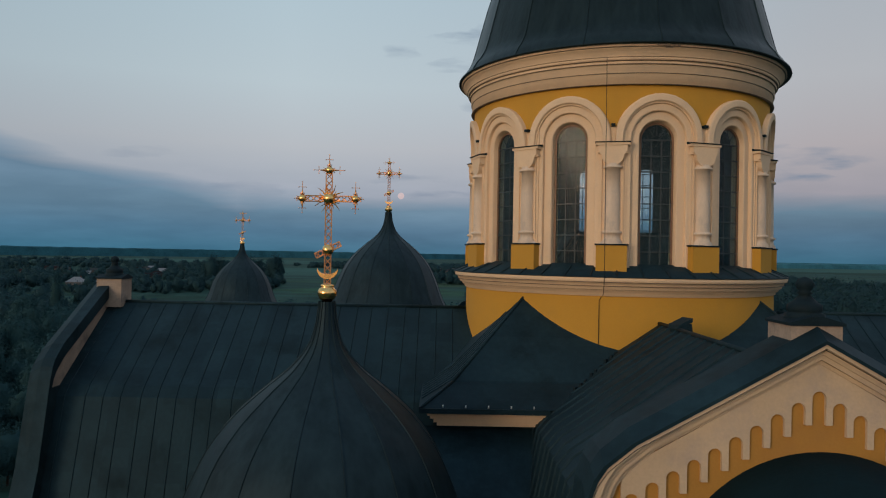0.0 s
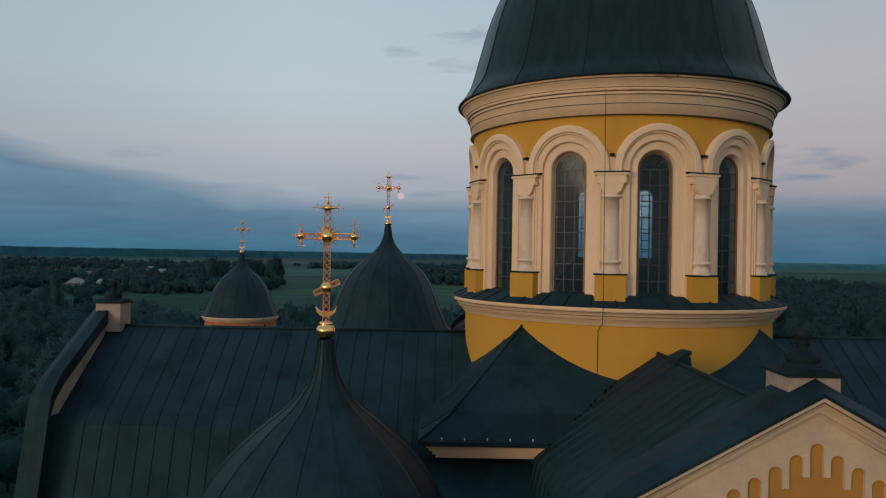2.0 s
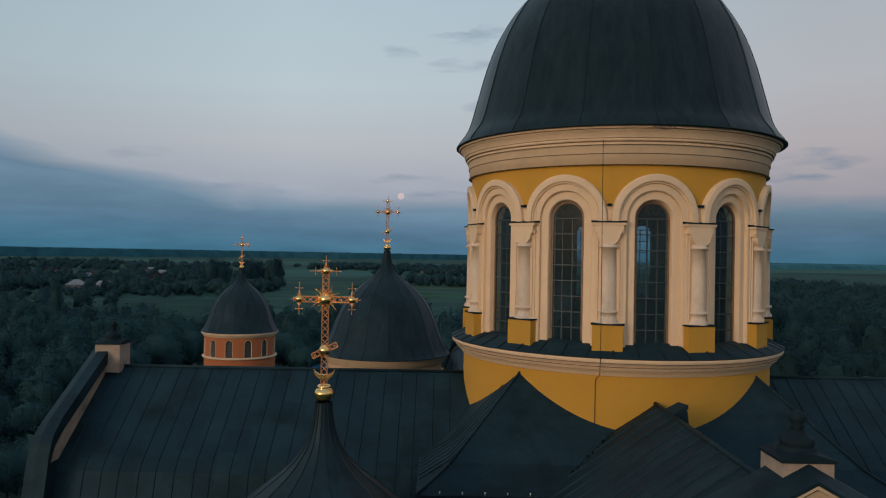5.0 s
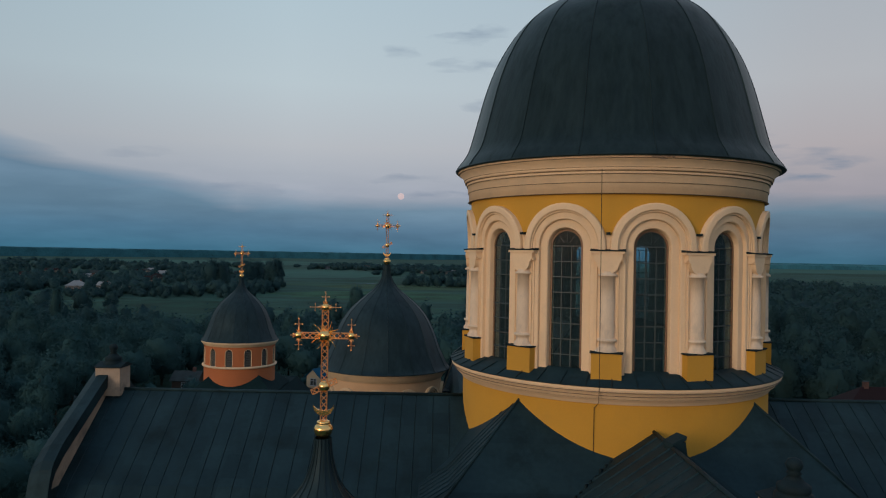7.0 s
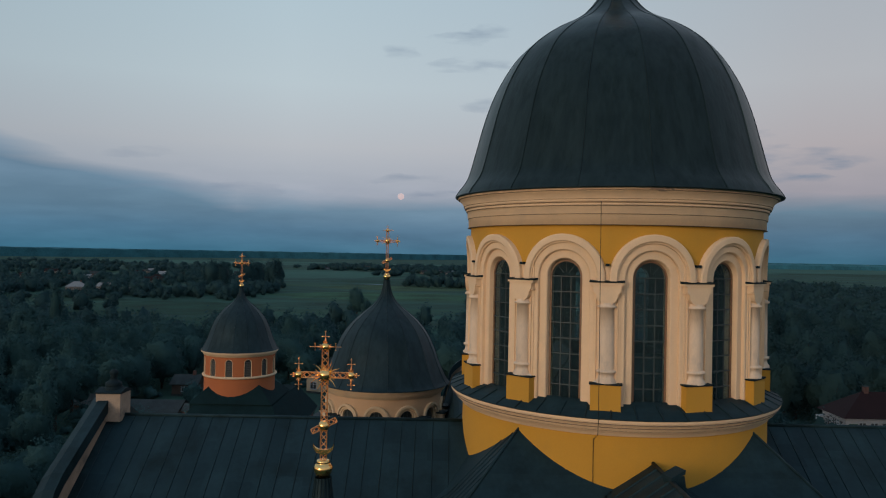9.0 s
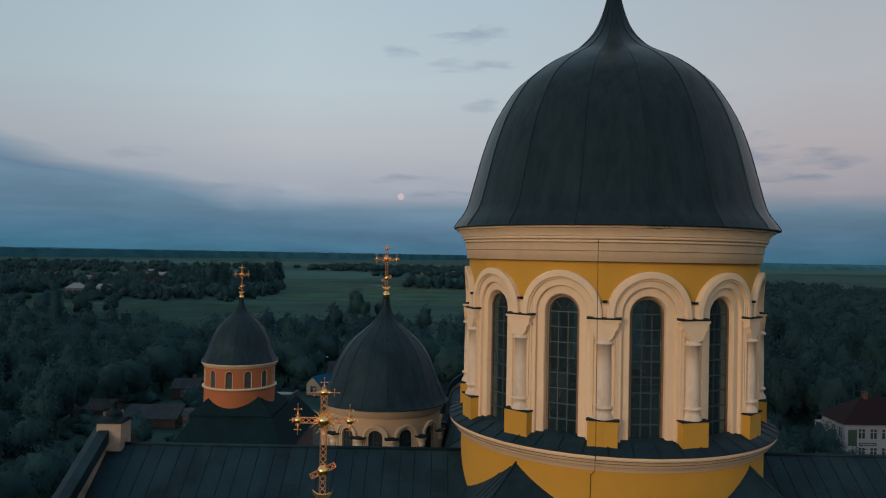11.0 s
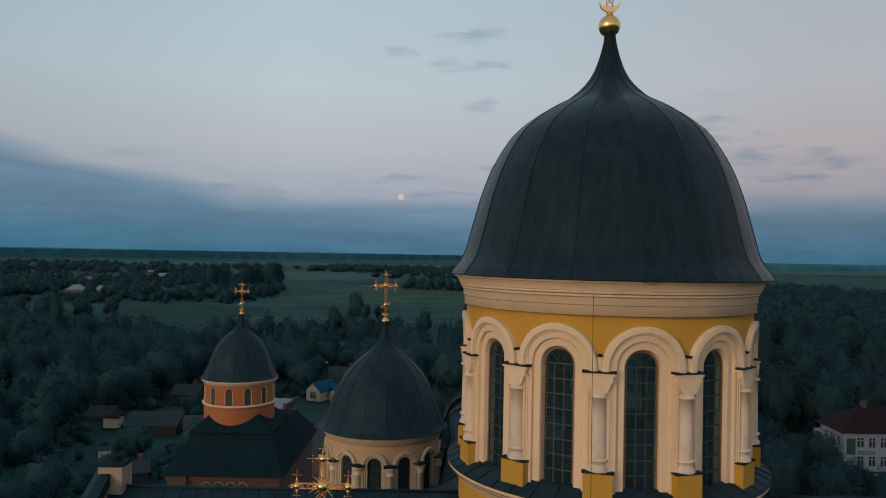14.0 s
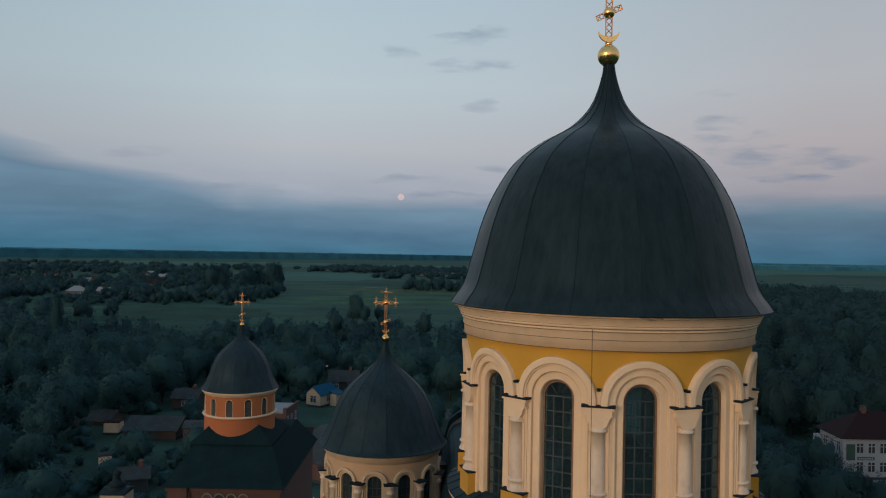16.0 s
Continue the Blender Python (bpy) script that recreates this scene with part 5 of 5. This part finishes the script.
house("tan_cottage", (76.0, 164.0), -20.0, 9.0, 7.0, 3.4, 2.4, BUFF, GREY_ROOF, "pale tan cottage among the trees", 2)
house("pale_cottage", (-252.0, 478.0), 10.0, 12.0, 9.0, 2.6, 3.4, BUFF, PALE_ROOF, "village house with pale hipped roof", 3, True, True)
house("pale_cottage", (-236.0, 484.0), -8.0, 8.0, 7.0, 3.0, 2.2, BUFF, PALE_ROOF, "village house with pale roof", 2)
house("pale_cottage", (-204.0, 444.0), -12.0, 5.5, 5.0, 2.6, 1.8, BUFF, PALE_ROOF, "buff village house with pale roof", 2)
rnd = random.Random(21)
# scattered houses of the two villages: (x range, y range, count)
for x0, x1, y0, y1, n in ((-560, -230, 560, 900, 22), (-330, -190, 620, 760, 8), (-230, -60, 1180, 1420, 20), (-60, 40, 1000, 1100, 6)):
    for k in range(n):
        wall = rnd.choice((WHITE, BUFF, BUFF, BROWN, BRICK))
        roof = rnd.choice((GREY_ROOF, GREY_ROOF, PALE_ROOF, RED_ROOF))
        tone = {WHITE: "white", BUFF: "buff", BROWN: "brown", BRICK: "brick"}[wall]
        rt = {GREY_ROOF: "grey", PALE_ROOF: "pale", RED_ROOF: "dark red"}[roof]
        house("village_house", (rnd.uniform(x0, x1), rnd.uniform(y0, y1)), rnd.uniform(-40, 40), rnd.uniform(8, 13), rnd.uniform(6, 9), 3.0, rnd.uniform(1.8, 3.0), wall, roof,
              f"distant {tone} village house with {rt} roof", 2, False, rnd.random() < 0.3)
# street lamp heads and posts that catch the light
def lamp_post(at, h, label):
    top = thing("street_lamp", label, "street lamp", "street lamps", (*at, 0))
    part("post", rod(bmesh.new(), (0, 0, 0), (0, 0, h), 0.08, 8, 0.05), GREY_ROOF, top)
    part("arm", rod(bmesh.new(), (0, 0, h), (0.7, -0.5, h + 0.25), 0.04, 6), GREY_ROOF, top)
    part("head", ball(bmesh.new(), (0.85, -0.6, h + 0.25), 0.28, 12, 8, 0.6), WHITE, top, "white lamp head")


lamp_post((-30.5, 142.0), 6.4, "thin grey street lamp with white head")
lamp_post((76.7, 144.9), 3.0, "short lamp with white head among the trees")

# ---- trees ----
def leaf_material(name, colour, shift):
    m = bpy.data.materials.new(name)
    m.use_nodes = True
    t = m.node_tree
    b = t.nodes["Principled BSDF"]
    geo = t.nodes.new("ShaderNodeNewGeometry")
    info = t.nodes.new("ShaderNodeObjectInfo")
    tone = math_node(t, "ADD", math_node(t, "MULTIPLY", geo.outputs["Random Per Island"], 0.6), math_node(t, "MULTIPLY", info.outputs["Random"], 0.4))
    col = ramp_node(t, tone, [(0.0, tuple(c * (1 - shift) for c in colour)), (0.55, colour), (1.0, (colour[0] * (1 + shift * 1.3), colour[1] * (1 + shift), colour[2] * (1 + shift * 0.6)))])
    t.links.new(col, b.inputs["Base Color"])
    b.inputs["Roughness"].default_value = 0.8
    b.inputs["Specular IOR Level"].default_value = 0.1
    thin = t.nodes.new("ShaderNodeBsdfTranslucent")
    t.links.new(col, thin.inputs["Color"])
    both = t.nodes.new("ShaderNodeMixShader")
    both.inputs[0].default_value = 0.35
    t.links.new(b.outputs[0], both.inputs[1])
    t.links.new(thin.outputs[0], both.inputs[2])
    t.links.new(both.outputs[0], t.nodes["Material Output"].inputs["Surface"])
    return m


# Shaded copy of LEAF: the right-hand wood's dimness is put into its colour.
SHADED_LEAF = leaf_material("shaded_leaves", (0.027, 0.066, 0.073), 0.10)
LEAF = leaf_material("summer_leaves", (0.035, 0.091, 0.100), 0.10)
FAR_LEAF = leaf_material("distant_foliage", (0.027, 0.070, 0.082), 0.09)
BARK = surface("tree_bark", (0.030, 0.026, 0.022), 0.95, vary=0.3, scale=2, fine=15, bump=0.4)


def hull(d, radii, seed, depth=1.0):
    """A point of an uneven crown's surface in the direction d."""
    f = 0.96 + 0.44 * noise.noise(d * 2.1 + Vector((seed, 0, 0))) + 0.24 * noise.noise(d * 4.3 + Vector((0, seed, 0))) + 0.12 * noise.noise(d * 9.1 + Vector((seed, 0, 5)))
    return Vector((d.x * radii[0], d.y * radii[1], d.z * radii[2])) * (f * depth)


def leaf_points(rnd, crowns, count, size):
    """Vertices, faces and soft normals of leaf clumps in the outer layers of uneven crowns: (centre, radii, seed)."""
    verts, faces, normals = [], [], []
    for centre, radii, seed in crowns:
        for _ in range(count):
            d = Vector((rnd.gauss(0, 1), rnd.gauss(0, 1), rnd.gauss(0, 1) + 0.3)).normalized()
            c = Vector(centre) + hull(d, radii, seed, 1.12 - 0.40 * rnd.random() ** 1.5)
            if c.z < 0.1:
                continue
            n = (d + Vector((rnd.uniform(-0.45, 0.45), rnd.uniform(-0.45, 0.45), rnd.uniform(-0.25, 0.5)))).normalized()
            u = n.orthogonal().normalized()
            u.rotate(Matrix.Rotation(rnd.uniform(0, 6.28), 3, n))
            v = n.cross(u)
            s = size * rnd.uniform(0.5, 1.3)
            k = len(verts)
            soft = (Vector((d.x, d.y, d.z * 0.75)) + n * 0.14).normalized()
            for a, b, q in ((-1, -0.6, 0), (1.1, -0.5, 0.2), (0.1, 1.1, -0.2)):
                verts.append(c + u * s * a * rnd.uniform(0.6, 1.1) + v * s * b * rnd.uniform(0.6, 1.1) + n * s * q)
                normals.append(soft)
            faces.append((k, k + 1, k + 2))
    return verts, faces, normals


PHI = (1 + 5 ** 0.5) / 2
ICO = [Vector(v).normalized() for v in ((-1, PHI, 0), (1, PHI, 0), (-1, -PHI, 0), (1, -PHI, 0), (0, -1, PHI), (0, 1, PHI), (0, -1, -PHI), (0, 1, -PHI), (PHI, 0, -1), (PHI, 0, 1), (-PHI, 0, -1), (-PHI, 0, 1))]
ICO_FACES = ((0, 11, 5), (0, 5, 1), (0, 1, 7), (0, 7, 10), (0, 10, 11), (1, 5, 9), (5, 11, 4), (11, 10, 2), (10, 7, 6), (7, 1, 8), (3, 9, 4), (3, 4, 2), (3, 2, 6), (3, 6, 8), (3, 8, 9), (4, 9, 5), (2, 4, 11), (6, 2, 10), (8, 6, 7), (9, 8, 1))


def finer(points, triangles):
    """Each triangle of a ball split in four."""
    points, made, res = list(points), {}, []

    def middle(a, b):
        key = (min(a, b), max(a, b))
        if key not in made:
            made[key] = len(points)
            points.append(((points[a] + points[b]) / 2).normalized())
        return made[key]
    for a, b, c in triangles:
        ab, bc, ca = middle(a, b), middle(b, c), middle(c, a)
        res += [(a, ab, ca), (b, bc, ab), (c, ca, bc), (ab, bc, ca)]
    return points, res


ICO_1, ICO_FACES_1 = finer(ICO, ICO_FACES)
ICO_2, ICO_FACES_2 = finer(ICO_1, ICO_FACES_1)


def foliage(rnd, crowns, count, size, fine=True):
    """Leaf clumps round the dense inner foliage of each crown."""
    v, f, n = leaf_points(rnd, crowns, count, size)
    points, triangles = (ICO_2, ICO_FACES_2) if fine else (ICO_1, ICO_FACES_1)
    for centre, radii, seed in crowns:
        k = len(v)
        for d in points:
            c = Vector(centre) + hull(d, radii, seed, (0.72 * rnd.uniform(0.82, 1.12) if fine else 0.74 * rnd.uniform(0.66, 1.30)))
            c.z = max(0.05, c.z)
            v.append(c)
            n.append((Vector((d.x, d.y, d.z * 0.75)) + Vector((rnd.uniform(-1, 1), rnd.uniform(-1, 1), rnd.uniform(-1, 1))) * 0.28).normalized())
        f += [tuple(i + k for i in q) for q in triangles]
    return v, f, n


def leaf_mesh(name, verts, faces, normals, material):
    me = bpy.data.meshes.new(name)
    me.from_pydata([tuple(v) for v in verts], [], faces)
    if normals:
        me.polygons.foreach_set("use_smooth", [True] * len(me.polygons))
        me.normals_split_custom_set_from_vertices([tuple(n) for n in normals])
    me.materials.append(material)
    return me


def tree(seed, shape, h, count, size, leaves=None):
    """A tree with a tapered trunk, limbs that reach into the crown, and a crown of leaf clumps."""
    rnd = random.Random(seed)
    spread = {"round": 0.34, "oval": 0.25, "broad": 0.42, "poplar": 0.11}[shape]
    kind = {"round": "rounded leafy", "oval": "tall oval leafy", "broad": "broad spreading", "poplar": "slender poplar"}[shape]
    top = thing("tree", f"dark green {kind} tree in dusk light", "tree", "trees round the church")
    bm = rod(bmesh.new(), (0, 0, 0), (0.1, 0, h * 0.45), h * 0.022, 8, h * 0.014)
    rod(bm, (0.1, 0, h * 0.45), (0, 0.1, h * 0.85), h * 0.014, 6, h * 0.004)
    for k in range(8):
        a = 2.4 * k + rnd.uniform(-0.3, 0.3)
        z = h * rnd.uniform(0.4, 0.75)
        rod(bm, (0.08, 0, z * 0.6), (spread * h * 0.7 * math.cos(a), spread * h * 0.7 * math.sin(a), z), h * 0.008, 5, h * 0.003)
    part("trunk", bm, BARK, top)
    crowns = [((0, 0, h * 0.54), (spread * h, spread * h, h * 0.47), seed * 1.7)]
    for k in range(3 if shape != "poplar" else 0):
        a = 2.1 * k + rnd.uniform(-0.5, 0.5)
        crowns.append(((spread * h * 0.55 * math.cos(a), spread * h * 0.55 * math.sin(a), h * rnd.uniform(0.38, 0.72)), (spread * h * 0.55, spread * h * 0.55, h * 0.24), seed * 2.3 + k))
    part("crown", leaf_mesh("crown", *foliage(rnd, crowns, count * 2 // len(crowns), size * 0.90), leaves or LEAF), leaves or LEAF, top, "uneven leafy crown")
    return top


kinds = [tree(101, "round", 12.0, 2300, 0.22), tree(102, "oval", 13.0, 2300, 0.22), tree(103, "broad", 11.0, 2300, 0.22), tree(104, "round", 9.0, 1500, 0.20), tree(105, "oval", 15.0, 2500, 0.24), tree(106, "poplar", 18.0, 1600, 0.22)]
# Further trees in the shade-darkened leaf colour, for the right-hand side.
shaded_kinds = [tree(111, "round", 12.0, 2300, 0.22, SHADED_LEAF), tree(112, "oval", 13.0, 2300, 0.22, SHADED_LEAF), tree(113, "broad", 11.0, 2300, 0.22, SHADED_LEAF), tree(114, "round", 9.0, 1500, 0.20, SHADED_LEAF), tree(115, "oval", 15.0, 2500, 0.24, SHADED_LEAF)]
rnd = random.Random(7)
KEEP_CLEAR = [(-57, 95, 6), (-54.5, 88, 5), (-29, 125, 9), (-27, 117, 7), (56, 72, 10), (-57, 118, 8), (-20, 60, 8), (-29, 131, 8.5), (-28, 150, 6.5), (-27, 141, 6), (-54, 124, 9), (-57, 108, 7), (-68, 110, 6), (-60.5, 101, 6), (-53, 82, 5), (-22, 110, 9), (-12, 122, 8), (-25, 97, 8), (-27, 84, 7), (-44, 73, 7), (-55, 74, 7), (-19, 33, 14), (58, 84, 9.5), (-21, 84, 8), (-24, 101, 5),
              (-5, 126, 8), (6, 131, 6), (-35, 112, 8), (-33, 101, 6), (-43.8, 99, 6), (-52, 101, 7), (-50, 95, 5), (-45, 94, 4), (-55.2, 121, 5), (74, 157, 7), (76, 142, 4), (-48, 104, 6), (-40, 112, 6)]


def clear(x, y):
    return all((x - a) ** 2 + (y - b) ** 2 > r * r for a, b, r in KEEP_CLEAR)


spots = []
# wooded belts: x range, y range, tries, least spacing, kinds, sizes
for x0, x1, y0, y1, n, gap, choice, lo, hi in ((-125, -62, 84, 172, 82, 6.4, (0, 1, 2, 3), 0.75, 1.05), (-75, 8, 138, 178, 64, 6.0, (0, 1, 2, 3), 0.7, 1.0), (-62, -34, 84, 122, 22, 5.0, (3, 2, 0), 0.42, 0.72), (-38, 2, 104, 140, 14, 5.5, (3, 0, 1), 0.5, 0.8),
                                                (44, 125, 104, 215, 84, 7.0, (0, 1, 2, 4), 0.9, 1.2), (34, 50, 64, 104, 20, 4.5, (3, 2, 0), 0.5, 0.75), (-78, -50, 46, 84, 30, 4.5, (3, 0, 2), 0.4, 0.7)):
    got = 0
    for _ in range(n * 14):
        if got >= n:
            break
        x, y = rnd.uniform(x0, x1), rnd.uniform(y0, y1)
        if not clear(x, y) or any((x - a) ** 2 + (y - b) ** 2 < gap * gap for a, b in spots):
            continue
        spots.append((x, y))
        got += 1
        copy_thing((shaded_kinds if x0 > 30 else kinds)[rnd.choice(choice)], pose(x, y, -0.05, 0, 0, rnd.uniform(0, 360)) @ Matrix.Scale(rnd.uniform(lo, hi), 4))
for x, y, k, s in ((-42.0, 304.0, 4, 0.95), (-38.0, 300.0, 1, 0.7), (-45.0, 309.0, 3, 0.8), (-33.0, 312.0, 3, 0.9), (-48.0, 75.0, 3, 0.5), (-47.0, 108.0, 3, 0.45)):
    copy_thing(kinds[k], pose(x, y, -0.05, 0, 0, 40 * k) @ Matrix.Scale(s, 4))
HOUSES = [(-35.4, 113.2, 6), (-33, 105, 4), (-43.8, 98, 5), (-52.6, 102, 6), (-28.4, 103, 4), (-55.2, 123, 4), (-54, 128, 7), (-54.5, 112, 8), (-68, 114, 6), (-60.5, 105.6, 2.4), (-53, 86, 2), (-55.5, 77.5, 2.4), (-44.8, 76, 3.2), (-60, 101, 3), (-53, 82, 2.5), (-29.3, 132.6, 4.2), (-28, 127, 6), (-27, 120, 6), (-28, 150, 6), (-24, 101, 4), (-21, 84, 6), (-25, 92, 6), (-22, 112, 7), (-19.3, 33.4, 14)]
for k, (x, y) in enumerate(((-92, 120), (-100, 150), (-80, 180), (-70, 160), (-110, 165), (-118, 196))):
    kinds[k].matrix_basis = pose(x, y, 0)
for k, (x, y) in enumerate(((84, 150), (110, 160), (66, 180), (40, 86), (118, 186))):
    shaded_kinds[k].matrix_basis = pose(x, y, 0)


def grove(name, label, areas, count, size, seed, tall=(9, 16), spread=0.34, leaves=None):
    """Many far trees in one mesh: areas of (x0, x1, y0, y1, number)."""
    rnd = random.Random(seed)
    verts, faces, normals = [], [], []
    for x0, x1, y0, y1, n in areas:
        for _ in range(n):
            x, y, h = rnd.uniform(x0, x1), rnd.uniform(y0, y1), rnd.uniform(*tall)
            w = spread * h * rnd.uniform(0.7, 1.2)
            crowns = [((x, y, h * 0.47), (w, w, h * 0.50), rnd.uniform(0, 90)), ((x + rnd.uniform(-w, w), y + rnd.uniform(-w, w), h * 0.28), (w * 0.8, w * 0.8, h * 0.30), rnd.uniform(0, 90))]
            v, f, soft = foliage(rnd, crowns, count * 3 // 4, size, False)
            k0 = len(verts)
            verts += v
            normals += soft
            faces += [tuple(i + k0 for i in q) for q in f]
    ob = new(name, leaf_mesh(name, verts, faces, normals, leaves or FAR_LEAF))
    return tagged(ob, label, "trees", kind="stuff")


def shrubs(name, label, areas, count, size, seed):
    """Low bushes and weeds between the sheds, in one mesh: areas of (x0, x1, y0, y1, number, least and most height)."""
    rnd = random.Random(seed)
    verts, faces, normals = [], [], []
    for x0, x1, y0, y1, n, lo, hi in areas:
        for _ in range(n):
            x, y, h = rnd.uniform(x0, x1), rnd.uniform(y0, y1), rnd.uniform(lo, hi)
            if any((x - a) ** 2 + (y - b) ** 2 < r * r for a, b, r in HOUSES):
                continue
            w = h * rnd.uniform(0.5, 0.9)
            v, f, soft = foliage(rnd, [((x, y, h * 0.45), (w, w, h * 0.55), rnd.uniform(0, 90))], count, size, False)
            k0 = len(verts)
            verts += v
            normals += soft
            faces += [tuple(i + k0 for i in q) for q in f]
    ob = new(name, leaf_mesh(name, verts, faces, normals, LEAF))
    return tagged(ob, label, "shrubs", kind="stuff")


shrubs("shrubs", "dark low shrubs and weeds between the sheds", [(-74, -38, 66, 124, 230, 0.7, 2.6), (-50, -8, 112, 146, 90, 0.6, 2.2), (30, 52, 60, 100, 70, 0.8, 2.6)], 90, 0.16, 41)
grove("tree_row", "three clumps of tall dark trees along the meadow", [(-175, -163, 518, 526, 7), (-156, -146, 546, 556, 6), (-154, -145, 606, 618, 6)], 520, 0.55, 31, (19, 24), 0.24)
grove("village_trees", "dark trees between the village houses", [(-430, -215, 470, 640, 125), (-620, -200, 640, 900, 170), (-330, -190, 640, 720, 36), (-234, -209, 448, 470, 9), (-310, -264, 430, 470, 12), (-204, -188, 432, 440, 3), (-180, -130, 500, 560, 10), (-420, -180, 560, 680, 60), (-230, -165, 440, 520, 22), (-335, -262, 395, 540, 80), (-178, -118, 400, 500, 60)], 120, 0.62, 32, (4, 10.5), 0.44)
grove("low_trees", "low dark trees before the pale village houses", [(-245, -180, 392, 440, 34)], 110, 0.5, 36, (3, 4.6), 0.6)
grove("wood", "dark wood beyond the meadow", [(-185, -120, 150, 235, 80), (-230, -165, 235, 300, 40), (-75, 10, 178, 215, 70), (-120, -75, 172, 195, 24), (8, 44, 150, 250, 60), (2, 34, 250, 330, 26), (20, 75, 620, 800, 60), (-36, 22, 606, 690, 44), (40, 160, 800, 960, 60), (-190, -110, 215, 245, 12), (-150, -60, 200, 225, 22), (-240, -150, 300, 330, 9), (-60, -10, 215, 262, 16)], 170, 0.50, 33, (6, 12))
grove("wood", "broad dark wood beyond the white house", [(85, 260, 215, 420, 330), (160, 300, 420, 640, 260), (290, 430, 400, 530, 130)], 120, 0.70, 34, (9, 14.5), 0.48, SHADED_LEAF)
grove("far_trees", "far scattered trees on the plain", [(-230, 40, 1120, 1500, 230), (-80, 160, 900, 1250, 130), (-1000, -330, 950, 1500, 200), (-120, -60, 900, 1000, 6), (-330, -60, 1150, 1350, 30), (-700, -330, 900, 1100, 120)], 44, 1.3, 35, (5, 11), 0.75)


def canopy(name, label, x0, x1, y_front, y_back, height, seed, nx=260, ny=26):
    """The unbroken crown surface of a far forest, with a steep front; y_front is a function of x."""
    noise.seed_set(seed)
    verts, faces = [], []
    for j in range(ny + 1):
        for i in range(nx + 1):
            x = x0 + (x1 - x0) * i / nx
            f = j / ny
            y = y_front(x) + (y_back - y_front(x)) * f ** 2
            z = 0 if j == 0 else height * (0.90 + 0.10 * noise.noise(Vector((x / 38, y / 60, seed)))) + 2.2 * noise.noise(Vector((x / 9, y / 14, 3.0)))
            if j == 1:
                y = y_front(x) + 6
            verts.append((x, y, z))
    for j in range(ny):
        for i in range(nx):
            a = j * (nx + 1) + i
            faces.append((a, a + 1, a + nx + 2, a + nx + 1))
    ob = new(name, leaf_mesh(name, verts, faces, None, HAZED_FOREST))
    return tagged(ob, label, "forest", kind="stuff")


# Canopy colour made bluer and paler: distance haze is mixed into it.
HAZED_FOREST = surface("hazed_canopy", (0.034, 0.130, 0.168), 0.95, vary=0.35, scale=0.02, fine=0.2, bump=0.0, sheen=0.1)
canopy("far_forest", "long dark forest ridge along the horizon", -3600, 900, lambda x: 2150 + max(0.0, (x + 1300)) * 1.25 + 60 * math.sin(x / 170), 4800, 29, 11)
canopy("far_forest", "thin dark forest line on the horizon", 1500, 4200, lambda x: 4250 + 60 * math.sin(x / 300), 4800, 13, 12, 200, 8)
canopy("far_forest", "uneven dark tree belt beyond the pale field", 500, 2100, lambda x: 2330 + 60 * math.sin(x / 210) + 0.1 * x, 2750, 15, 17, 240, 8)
